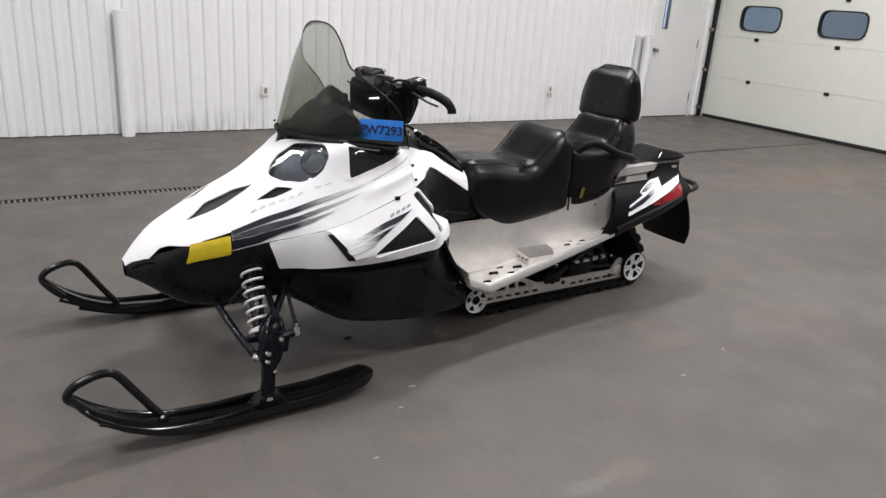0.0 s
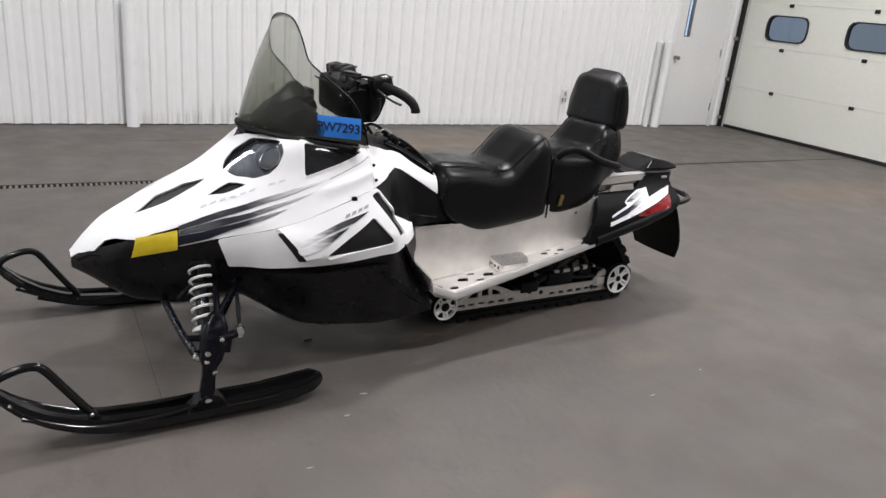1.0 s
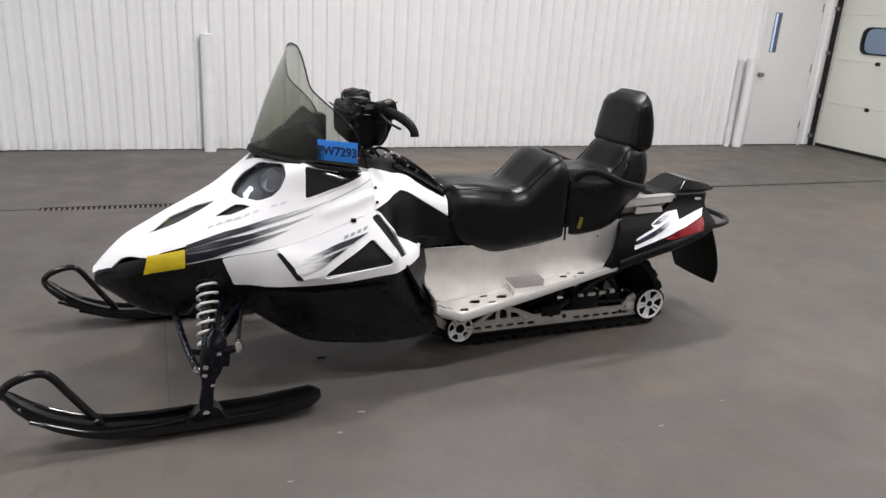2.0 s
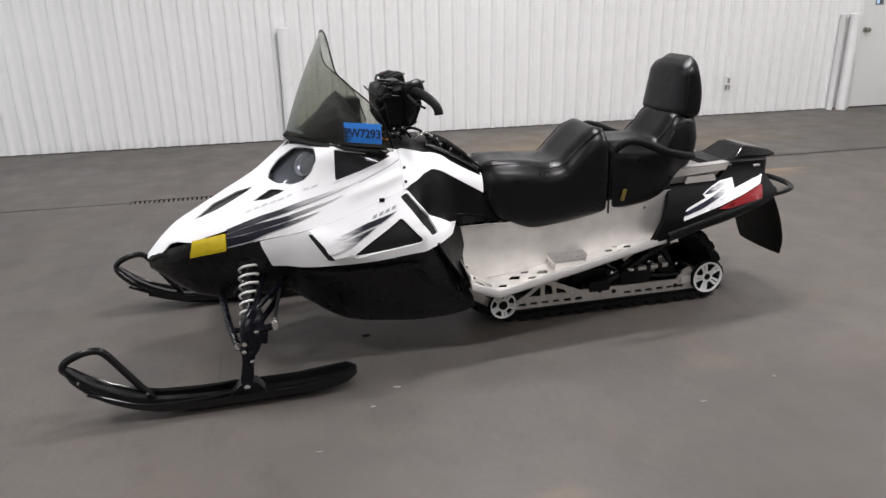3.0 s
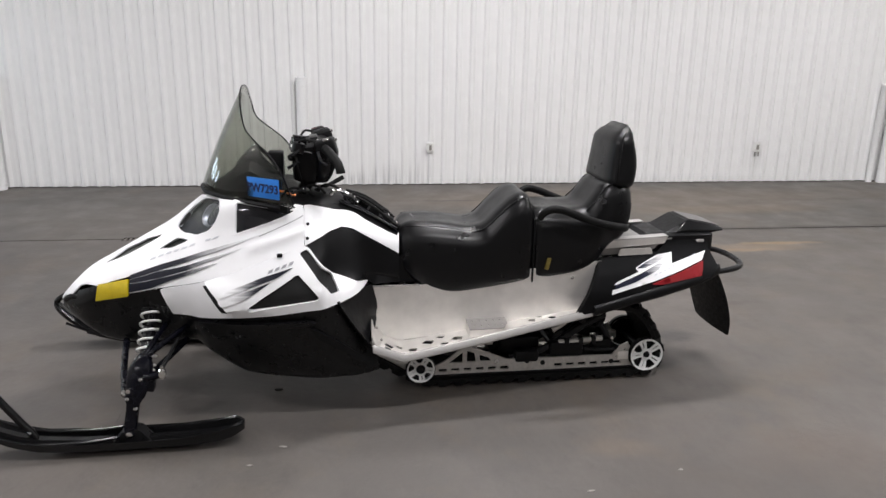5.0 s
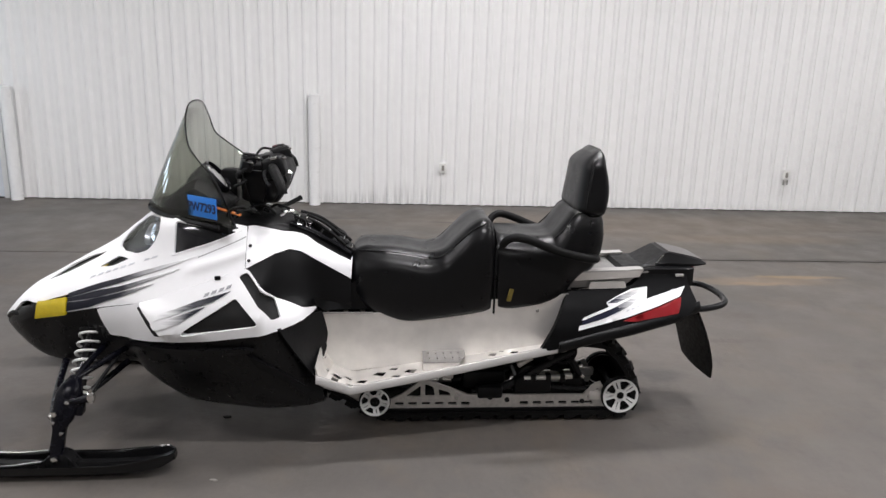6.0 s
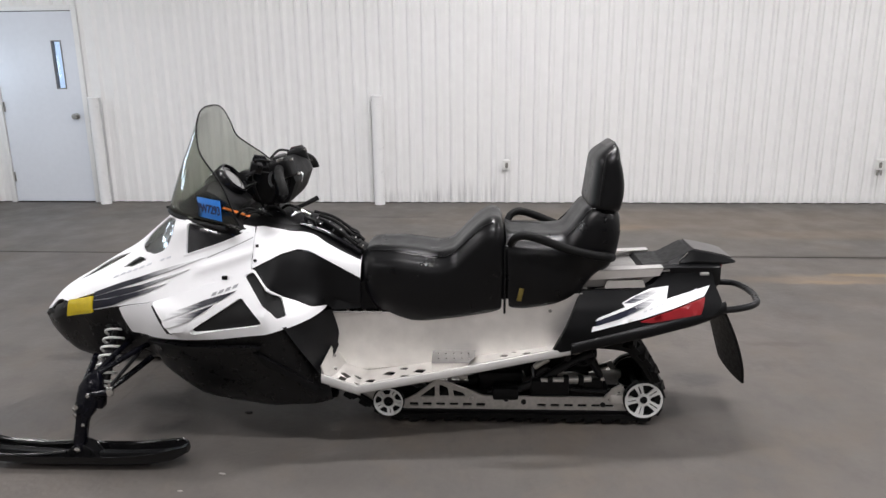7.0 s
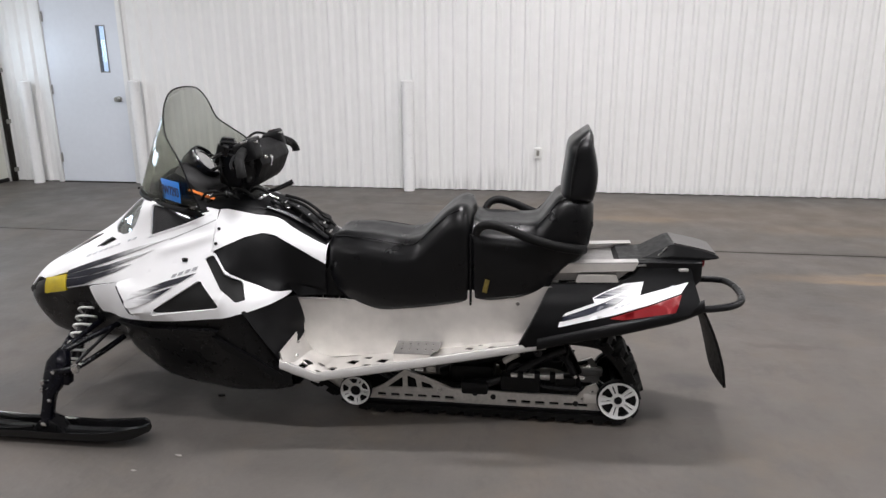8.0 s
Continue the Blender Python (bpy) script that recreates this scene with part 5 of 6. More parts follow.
for x, y, z in ((-.352, -.085, 1.115), (-.350, -.030, 1.108), (-.372, -.10, 1.160), (-.47, -.10, 1.172), (-.40, -.112, 1.10)):
    part("pad_bolt", new_lathe([(0, -.004), (.009, -.003), (.009, .004), (.005, .007), (0, .007)], Matrix.Translation((x, y, z)) @ Vector((.6, -.6, .4)).to_track_quat("Z", "Y").to_matrix().to_4x4(), 8), CHROME, bars)

# panel and roll on the pad's flank, perch, levers and hoses that clutter the bars
part("pad_flank", new_loft([[(-.445 + x * k, y, 1.078 + z * k) for x, z in rounded([(-.088, .062), (-.094, -.068), (-.010, -.082), (.004, -.040), (.004, .050)], .010)] for y, k in ((-.122, 1.0), (-.134, .98), (-.137, .93))]), BLACK, bars, "flat black side panel of the wind pad")
part("pad_roll", new_tube([(-.418, -.118, 1.140), (-.412, -.128, 1.100), (-.414, -.126, 1.050), (-.424, -.112, 1.010)], [.024, .030, .030, .020], 14), VINYL, bars, "rolled black corner of the wind pad")
part("perch_clamp", new_box(-.024, .024, -.020, .020, -.022, .022, .006, m=pose(-.515, -.135, 1.150, 10, 14, 20)), BLACK_METAL, bars)
part("perch_cap", new_lathe([(0, -.012), (.015, -.012), (.016, .008), (.011, .014), (0, .014)], Matrix.Translation((-.545, -.128, 1.108)) @ Vector((-.6, -.6, .2)).to_track_quat("Z", "Y").to_matrix().to_4x4(), 12), BLACK, bars)
part("parking_lever", new_tube([(-.515, -.150, 1.140), (-.535, -.165, 1.128), (-.552, -.168, 1.120)], [.008, .007, .007], 8), BLACK_METAL, bars)
part("parking_lever", new_tube([(-.515, -.140, 1.090), (-.540, -.152, 1.078), (-.562, -.150, 1.066)], [.007, .007, .008], 8), BLACK, bars)
for a in ([(-.520, -.120, 1.155), (-.500, -.165, 1.185), (-.445, -.175, 1.180), (-.405, -.165, 1.160)], [(-.530, -.130, 1.130), (-.520, -.150, 1.060), (-.500, -.120, .985), (-.490, -.100, .950)], [(-.505, .110, 1.160), (-.480, .180, 1.185), (-.430, .215, 1.172)]):
    part("brake_hose", new_tube(a, .0055, 8), RUBBER, bars)
part("clamp_bar", new_box(-.018, .018, -.060, .060, -.012, .016, .005, m=pose(-.445, .02, 1.166, 0, -8, 0)), BLACK_METAL, bars)
part("pad_label", new_box(-.0012, .0012, -.006, .006, -.018, .018, .0004, m=pose(-.3435, -.030, 1.090, 0, 14, 0)), GREY_DECAL, bars, "small pale label on the pad")
part("switch_label", new_box(-.016, .016, -.010, .010, -.001, .001, .0005, m=pose(-.420, -.060, 1.168, 0, 22, 0)), OUTLET_WHITE, bars, "small white label on the switch box")
turned = Matrix.Translation((-.44, 0, 0)) @ Matrix.Rotation(radians(3), 4, "Z") @ Matrix.Translation((.44, 0, 0))
bars.matrix_local = Matrix.Translation((-.020, 0, 0)) @ turned
# seat: rider's part with its raised rear roll, passenger's part, backrest
def seat_rows(stations):
    rows = []
    for x, top, wt, ws, low in stations:
        half = [(0, top - .004), (wt * .5, top - .002), (wt * .85, top + .001), (wt, top - .008), (wt + (ws - wt) * .55, top - .030), (ws - .008, top - .055), (ws, top - .085), (ws + .004, (top + low) / 2 - .02), (ws, low + .02), (ws - .012, low), (ws - .04, low)]
        rows.append([(x, -y, z) for y, z in half[::-1]] + [(x, y, z) for y, z in half[1:]])
    return rows


def dense(stations, n):
    a = np.array(stations)
    m = slopes(a[:, 0], a[:, 1:])
    out = []
    for x in np.linspace(a[0, 0], a[-1, 0], n):
        i = min(max(int(np.searchsorted(a[:, 0], x)) - 1, 0), len(a) - 2)
        h = a[i + 1, 0] - a[i, 0]
        q = (x - a[i, 0]) / h
        out.append((x, *((1 + 2 * q) * (1 - q) ** 2 * a[i, 1:] + q * (1 - q) ** 2 * h * m[i] + q * q * (3 - 2 * q) * a[i + 1, 1:] + q * q * (q - 1) * h * m[i + 1])))
    return out


FRONT_SEAT = [(-.125, .725, .05, .085, .67), (-.105, .765, .09, .13, .63), (-.08, .795, .115, .17, .612), (-.04, .808, .125, .188, .560), (.05, .806, .135, .202, .512), (.13, .797, .14, .206, .494), (.22, .785, .145, .21, .505), (.28, .795, .15, .21, .512),
              (.35, .860, .155, .21, .522), (.41, .915, .16, .21, .532), (.46, .938, .155, .208, .539), (.49, .930, .14, .203, .543), (.503, .905, .12, .195, .546)]
REAR_SEAT = [(.513, .885, .12, .193, .549), (.535, .868, .14, .204, .552), (.60, .866, .148, .21, .559), (.70, .862, .15, .21, .575), (.76, .868, .15, .207, .592), (.81, .925, .145, .197, .612), (.845, .972, .14, .188, .66), (.88, .985, .14, .180, .70), (.94, .980, .135, .172, .735), (.975, .965, .12, .155, .80), (.988, .945, .10, .13, .86)]
part("rider_seat", new_loft(seat_rows(dense(FRONT_SEAT, 44))), VINYL, sled, "glossy black vinyl rider's seat", 60)
part("passenger_seat", new_loft(seat_rows(dense(REAR_SEAT, 36))), VINYL, sled, "glossy black vinyl passenger seat", 60)
for s in (-1, 1):
    part("seat_piping", new_tube([(-.07, s * .128, .796), (.05, s * .150, .797), (.13, s * .156, .788), (.22, s * .16, .775), (.28, s * .165, .783), (.35, s * .170, .846), (.41, s * .175, .902), (.46, s * .168, .925)], .0025, 6), VINYL, sled)
    part("seat_piping", new_tube([(.76, s * .158, .86), (.81, s * .157, .91), (.85, s * .150, .965), (.9, s * .145, .982)], .003, 6), VINYL, sled)
    part("grab_handle", new_tube([(.530, s * .200, .838), (.548, s * .226, .872), (.590, s * .243, .886), (.66, s * .246, .868), (.76, s * .240, .828), (.86, s * .225, .800), (.925, s * .200, .785), (.95, s * .165, .775)], [.015, .017, .018, .018, .0185, .019, .020, .020], 12), RUBBER, sled, "padded black passenger grab handle")
    part("seat_clip", new_box(-.010, .010, -.004, .004, -.028, .028, .002, m=pose(.572, s * .222, .628, 0, 12, 0)), BRASS, sled, "small brass-coloured clip tag")
    part("seat_strap", new_box(.503, .513, s * .185, s * .2065, .535, .835, .006), VINYL, sled)

rows = []
for k in range(21):
    q = k / 20
    z = .962 + .265 * q
    e = (1 - max(0, 1 - q / .10) ** 2 * .12) * (1 - max(0, (q - .72) / .28) ** 2.4 * .36)
    w = (.199 - .034 * q) * e
    f = .856 + .030 * q + .040 * max(0, (q - .78) / .22) ** 2.2 + .012 * max(0, 1 - q / .12) ** 2
    r = .980 + .022 * math.sin(math.pi * min(q * 1.15 + .1, 1)) - .015 * max(0, (q - .85) / .15) ** 2
    ring = []
    for j in range(36):
        a = 2 * math.pi * j / 36
        cx, cy = math.cos(a), math.sin(a)
        px = math.copysign(abs(cx) ** .42, cx)
        ring.append(((f + r) / 2 + (r - f) / 2 * px, .026 + (w - .016 * (px < 0) * abs(px)) * math.copysign(abs(cy) ** .38, cy), z + .012 * q * px))
    rows.append(ring)
back = part("backrest", new_loft(rows), VINYL, sled, "black vinyl backrest cushion", 60)
for s in (-1, 1):
    part("side_piping", new_tube([(.896, .026 + s * .184, .985), (.900, .026 + s * .184, 1.06), (.912, .026 + s * .170, 1.15), (.922, .026 + s * .155, 1.190), (.945, .026 + s * .133, 1.208), (.966, .026 + s * .117, 1.216)], .0045, 6), VINYL, back)
    part("support_arm", new_tube([(.95, s * .09, .90), (.965, s * .09, .96), (.972, s * .088, 1.02)], .012, 8), BLACK_METAL, back)


# ---------------- chassis ----------------
def rail_z(x):
    """Height of the footboard's upstanding outer lip."""
    return .290 + .1515 * (x + .10) if x > -.10 else .290 + .45 * (-.10 - x)


def board_z(x, y=0):
    return rail_z(x) - .022


def board_edge(x):
    """Half width of the footboard's outer edge."""
    return float(np.interp(x, [-.24, -.10, .3, .8], [.414, .390, .345, .274]))


def tunnel_half(x):
    return float(np.interp(x, [-.36, -.26, -.2, -.05, .1], [.230, .196, .188, .195, .200]))


for s in (-1, 1):
    outline = [(-.34, board_z(-.30)), (-.25, board_z(-.25)), (-.11, .270), (.35, board_z(.35) - .004), (.80, board_z(.80) - .004), (1.05, .48), (1.05, .54), (.90, .600), (.83, .628), (.5, .60), (.10, .548), (-.005, .538), (-.25, .536), (-.335, .34)]
    side = part("tunnel_side", plate(outline, lambda x, z, s=s: s * tunnel_half(x), lambda x, z, s=s: s * (tunnel_half(x) - .004), step=.04), ALUMINIUM, sled, "bare brushed aluminium tunnel side")
    for x, z in ((.70, .55),):
        bm = bmesh.new()
        lathe(bm, [(.008, 0), (.007, .004), (.003, .006), (0, .006)], Matrix.Translation((x, s * tunnel_half(x), z)) @ pose(0, 0, 0, -s * 90), 10)
        part("rivet", bm, HINGE, side)
    part("tunnel_flange", new_box(-.235, -.012, s * (.186), s * (.199), .534, .540, .002), BRIGHT_ALUMINIUM, side)
    part("seat_base", plate(rounded([(-.25, .541), (-.01, .541), (.06, .56), (.05, .70), (-.06, .70), (-.10, .66), (-.25, .62)], .01), s * .164, s * .154, step=.08), BLACK, sled, "matt black panel under the seat nose")
    # footboard with clusters of cut-outs behind an upstanding lip
    edge = [(-.235, .412), (-.10, .390), (.1, .367), (.3, .345), (.55, .310), (.80, .274)]
    inner = [(.80, .196), (.1, .196), (-.05, .191), (-.19, .185), (-.215, .30)]
    holes = []
    for cx, cy, k in ((-.108, .305, 1.15), (.085, .266, 1.42), (.553, .234, 1.02)):
        for dx, dy, w, d in ((-.046, -.004, .021, .018), (.046, .012, .021, .017), (.002, .030, .016, .010), (-.004, -.024, .017, .010)):
            hx, hy = cx + dx * k, cy + dy * k - .085 * dx
            holes.append(rounded([(hx - w * k, s * hy), (hx - w * .3 * k, s * (hy - d * k)), (hx + w * k, s * (hy - d * .35 * k)), (hx + w * .45 * k, s * (hy + d * k))], .005))
    holes.append(rounded([(-.178, s * .325), (-.150, s * .325), (-.158, s * .375), (-.184, s * .378)], .005))
    board = part("footboard", deck([(x, s * y) for x, y in edge + inner], lambda x, y: board_z(x), lambda x, y: board_z(x) - .004, holes, .03), ALUMINIUM, sled, "perforated aluminium footboard")
    rows = []
    for x in list(np.linspace(-.236, -.10, 6)) + list(np.linspace(-.08, .818, 24)):
        y, z = board_edge(x), rail_z(x)
        rows.append([(x, s * (y + dy), z + dz) for dy, dz in ((-.003, -.001), (.000, .001), (.009, .001), (.013, -.003), (.0145, -.013), (.0175, -.017), (.018, -.030), (.014, -.034), (-.003, -.028))])
    part("edge_rail", new_loft(rows), BRIGHT_ALUMINIUM, board, "bright aluminium edge rail")
    part("toe_plate", plate([(-.236, rail_z(-.236) - .034), (-.205, .288), (-.085, .250), (-.085, .262), (-.10, .258), (-.236, rail_z(-.236) - .028)], s * .402, s * .396, step=.05), BRIGHT_ALUMINIUM, board)
    bm = bmesh.new()
    rows = []
    for q in (0, .25, .5, .75, 1):
        a, b = Vector((-.228, .180, .400)).lerp(Vector((-.238, .408, .382)), q ** 1.3), Vector((-.150, .180, .270)).lerp(Vector((-.222, .412, .334)), q)
        rows.append([(p.x, s * p.y, p.z) for p in (a, a.lerp(b, .5) + Vector((-.008, 0, -.008)), b, b + Vector((-.004, 0, -.004)), a + Vector((-.004, 0, -.004)))])
    loft(bm, rows)
    kick = part("toe_kick", bm, ALUMINIUM, board, "sloping aluminium toe kick")
    for x, y, z in ((-.212, .262, .365), (-.196, .330, .335)):
        part("rivet", new_lathe([(.007, 0), (.006, .004), (.003, .006), (0, .006)], Matrix.Translation((x, s * y, z)) @ Vector((.6, s * .3, .7)).to_track_quat("Z", "Y").to_matrix().to_4x4(), 10), HINGE, kick)
    # stamped step on the board
    x0, x1 = .203, .386
    top = lambda x, q: .366 + .003 * (x - x0) / (x1 - x0) - .012 * q
    bm = bmesh.new()
    pts, tris = filled([(x0, 0), (x1, 0), (x1, .55), (x1 - .03, 1), (x0, 1)], [rounded([(cx - .003 + cy * .008, cy - .05), (cx + .003 + cy * .008, cy - .05), (cx + .004 + cy * .008, cy + .05), (cx - .002 + cy * .008, cy + .05)], .002) for cx in (.225, .258, .291, .324, .354) for cy in (.27, .68)], .04)
    place = lambda p, d=0: (p[0], s * (.197 + .105 * p[1]), top(*p) - d)
    sheet(bm, pts, tris, place, lambda p: place(p, .003))
    part("step_plate", bm, STAMPED, board, "punched aluminium step plate")
    front = part("step_front", plate([(.1975, .3165), (.302, .3165), (.302, .3505), (.1975, .3625)], 0, 1, [rounded([(y, .325), (y + .016, .325), (y + .016, .341), (y, .341)], .003) for y in (.210, .240, .270)], .04), ALUMINIUM, board)
    front.matrix_local = Matrix(((0, .003, 0, x0), (s, 0, 0, 0), (0, 0, 1, 0), (0, 0, 0, 1)))
    part("step_side", plate([(x0 + .003, board_z(x0) + .002), (x0 + .003, .3505), (x1 - .03, .3535), (x1 - .03, board_z(x1 - .03) + .002)], s * .3025, s * .2995, step=.05), ALUMINIUM, board)

# tunnel top, rear cross plate, seat rails
part("tunnel_top", plate([(-.2, .555), (.5, .595), (.86, .630), (.86, .625), (.5, .59), (-.2, .55)], -.150, .150, step=.1), ALUMINIUM, sled)
part("tunnel_tail", plate([(.86, .630), (1.0, .650), (1.36, .690), (1.36, .685), (1.0, .645), (.86, .625)], -.138, .138, step=.1), BLACK, sled)
for s in (-1, 1):
    rail = part("rack_rail", plate(rounded([(.862, .676), (.872, .716), (1.168, .730), (1.152, .695)], .004), s * .168, s * .146, step=.06), ALUMINIUM, sled, "flat aluminium rack rail")
    part("rail_flange", plate([(.872, .713), (1.168, .727), (1.168, .732), (.872, .718)], s * .169, s * .120, step=.06), BRIGHT_ALUMINIUM, rail)
    part("rack_plate", plate(rounded([(.925, .642), (.935, .674), (1.085, .678), (1.095, .648)], .006), s * .178, s * .170, step=.06), ALUMINIUM, sled, "aluminium gusset plate")
    part("rack_web", plate([(.84, .640), (.86, .678), (1.14, .692), (1.09, .648)], s * .150, s * .145, step=.08), STAMPED, sled, "dull aluminium web under the rack rail")
part("rack_floor", plate([(.93, .690), (1.20, .715), (1.20, .709), (.93, .684)], -.145, .145, step=.08), STAMPED, sled)
part("rack_pocket", plate([(1.08, .700), (1.10, .722), (1.20, .726), (1.20, .706)], -.12, .12, step=.08), BLACK, sled, "black tray lip before the tail housing")


def fender_y(z):
    """Half width of the side fender, which leans in towards its top."""
    return float(np.interp(z, [.40, .495, .54, .585, .613, .655, .70], [.298, .295, .272, .246, .215, .166, .140]))


for s in (-1, 1):
    y = lambda x, z, s=s: s * fender_y(z)
    yi = lambda x, z, s=s: s * (fender_y(z) - .028)
    fender = part("rear_fender", plate(rounded([(.700, .396), (.826, .634), (1.012, .640), (1.12, .655), (1.175, .700), (1.375, .703), (1.385, .66), (1.40, .600), (1.36, .555), (.95, .460), (.82, .418)], .010), y, yi, step=.025), FENDER_BLACK, sled, "black rear side fender with white decal")
    rows = []
    for x in np.linspace(.78, 1.42, 20):
        w, z = float(np.interp(x, [.78, 1.1, 1.3, 1.42], [.292, .284, .252, .205])), float(np.interp(x, [.78, .95, 1.36, 1.42], [.418, .462, .552, .572]))
        rows.append([(x, s * (w + .020 * math.cos(a)), z + .027 * math.sin(a)) for a in (2 * math.pi * j / 12 for j in range(12))])
    part("fender_rail", new_loft(rows), BLACK, sled, "thick black fender edge bar")
    lift = lambda d: (lambda x, z, s=s: s * (fender_y(z) + d))
    part("fender_decal", plate([(.860, .494), (.866, .512), (.985, .552), (1.075, .590), (1.120, .606), (1.191, .653), (1.174, .611), (1.362, .656), (1.330, .622), (1.200, .582), (1.076, .545)], lift(.0035), lift(.0005), step=.02), WHITE, fender, "white lightning decal")
    part("fender_decal", plate([(.878, .534), (.890, .545), (1.00, .584), (.992, .598), (1.03, .615), (1.115, .645), (1.190, .6535), (1.125, .610), (1.06, .580), (.98, .552)], lift(.0045), lift(.0005), step=.02), WHITE, fender, "white lightning decal")
    part("fender_streak", plate([(.876, .516), (.882, .534), (1.00, .574), (1.09, .608), (1.155, .628), (1.10, .592), (1.05, .572), (.98, .544)], lift(.0062), lift(.005), step=.02), FENDER_PRINT, fender, "navy streak decal")
    part("fender_streak", plate([(.996, .5975), (1.05, .621), (1.145, .647), (1.160, .642), (1.10, .617), (1.04, .600)], lift(.0062), lift(.005), step=.02), FENDER_PRINT, fender, "navy streak decal")
    part("red_reflector", plate(rounded([(1.060, .532), (1.200, .577), (1.332, .618), (1.306, .562), (1.110, .530)], .004), lift(.007), lift(.0005), step=.02), RED, fender, "red side reflector")
    for k in range(10):
        if k == 6:
            continue
        x, z = 1.075 + k * .024, .567 + k * .0078
        part("lettering_bar", plate([(x, z), (x + .013, z + .0042), (x + .0145, z + .0092), (x + .0015, z + .005)], lift(.0048), lift(.0037), step=.05), GREY_DECAL, fender)

# tail housing, lamp, bumper, flap
rows = []
for x, w, lo, hi in ((1.150, .128, .675, .700), (1.172, .138, .662, .722), (1.22, .142, .655, .727), (1.36, .140, .640, .727), (1.395, .134, .620, .726), (1.420, .118, .640, .724)):
    rows.append([(x, -w, lo + .01), (x, -w * .985, hi - .004), (x, -w * .95, hi), (x, w * .95, hi), (x, w * .985, hi - .004), (x, w, lo + .01), (x, w * .9, lo), (x, -w * .9, lo)])
part("tail_base", new_loft(rows), BLACK, sled, "black tail base under the lamp housing")
rows = []
for x, w, lo, hi, t in ((1.172, .105, .715, .718, .86), (1.205, .112, .715, .731, .86), (1.255, .116, .720, .758, .84), (1.296, .118, .722, .781, .80), (1.312, .118, .722, .783, .80), (1.38, .118, .724, .771, .84), (1.44, .116, .728, .757, .88), (1.480, .112, .733, .744, .94), (1.486, .108, .735, .740, .97)):
    rows.append([(x, .018 - w, lo), (x, .018 - w, lo + (hi - lo) * .30), (x, .018 - w * t, hi), (x, .018 + w * t, hi), (x, .018 + w, lo + (hi - lo) * .30), (x, .018 + w, lo)])
tail = part("tail_housing", new_loft(rows), BLACK, sled, "matt black wedge-shaped tail housing", 20)
GREY_LID = material("grey_tail_lid", (.075, .070, .068), .35, scale=12, vary=.25, bump=.1, bump_scale=300)
part("tail_lid", plate([(1.312, .784), (1.314, .788), (1.38, .776), (1.44, .7625), (1.476, .7505), (1.472, .746), (1.38, .770)], -.070, .106, step=.06), GREY_LID, tail, "grey-brown textured lid")
part("tail_lamp", new_box(1.385, 1.440, -.070, .105, .690, .7345, .008), RED, tail, "red tail lamp")
# chrome sliver that draws the highlight on the housing's front edge
part("edge_glint", new_tube([(1.250, -.1005, .740), (1.270, -.094, .760), (1.286, -.086, .773)], .0032, 6), CHROME, tail)
# pale blocks standing in for the gloss highlight on the shelf
for s in (-1, 1):
    part("shelf_glint", new_box(1.325, 1.365, s * .125, s * .148, .690, .704, .006), BRIGHT_ALUMINIUM, tail)
part("rear_bumper", new_tube([(1.38, -.195, .555), (1.46, -.190, .558), (1.54, -.168, .566), (1.582, -.115, .572), (1.597, 0, .574), (1.582, .115, .572), (1.54, .168, .566), (1.46, .190, .558), (1.38, .195, .555)], .0145, 12), BLACK_METAL, sled, "black tubular rear bumper")
rows = []
for k in range(13):
    q = k / 12
    z = .62 - .41 * q
    x = 1.365 + .158 * q ** .9 + .018 * math.sin(math.pi * q)
    w = .185 + .012 * math.sin(math.pi * q) - (.04 * max(0, q - .8) * 5 * .6)
    rows.append([(x + .012 * abs(t) ** 2, w * t, z) for t in (-1, -.66, -.33, 0, .33, .66, 1)] + [(x + .010 + .012 * abs(t) ** 2, w * t, z) for t in (1, .66, .33, 0, -.33, -.66, -1)])
part("snow_flap", new_loft(rows), RUBBER, sled, "black rubber snow flap")

# ---------------- track and slide frame ----------------
TRACK = smooth_path([(.03, 0, .031), (.3, 0, .030), (.7, 0, .030), (1.05, 0, .030), (1.15, 0, .039), (1.192, 0, .100), (1.182, 0, .165), (1.140, 0, .255), (1.075, 0, .335), (.98, 0, .378), (.5, 0, .40), (0, 0, .41), (-.32, 0, .40), (-.44, 0, .33), (-.38, 0, .27), (-.14, 0, .12)], 14, True)
bm = bmesh.new()
n = len(TRACK)
rows = []
for i in range(n):
    d = (TRACK[(i + 1) % n] - TRACK[i - 1]).normalized()
    nrm = Vector((-d.z, 0, d.x))
    c = TRACK[i]
    rows.append([(c.x, -.160, c.z), (c.x, .160, c.z), (c.x + nrm.x * .018, .160, c.z + nrm.z * .018), (c.x + nrm.x * .018, -.160, c.z + nrm.z * .018)])
rows.append(rows[0])
loft(bm, rows, caps=False)
bmesh.ops.remove_doubles(bm, verts=bm.verts, dist=1e-5)
track = part("track", bm, RUBBER, sled, "black rubber track with cross lugs")
length = sum((TRACK[(i + 1) % n] - TRACK[i]).length for i in range(n))
lug = bmesh.new()
for y0, y1 in ((-.158, -.09), (-.08, .08), (.09, .158)):
    shift = .016 if y0 < -.1 or y0 > .05 else -.010
    h, tip = .0285, (.012 if abs(y0 + y1) > .1 else .0285)
    loft(lug, [[(shift - .024, y, 0), (shift + .024, y, 0), (shift + .014, y, -d), (shift - .013, y, -d)] for y, d in ((y0, h if y0 > -.1 else tip), (y1, h if y1 < .1 else tip))])
for y in (-.15, .15):
    box(lug, -.02, .02, y - .012, y + .012, -.016, 0)
lug = finish(lug, "lug", RUBBER)
count, walked, want = 46, 0.0, 0.0
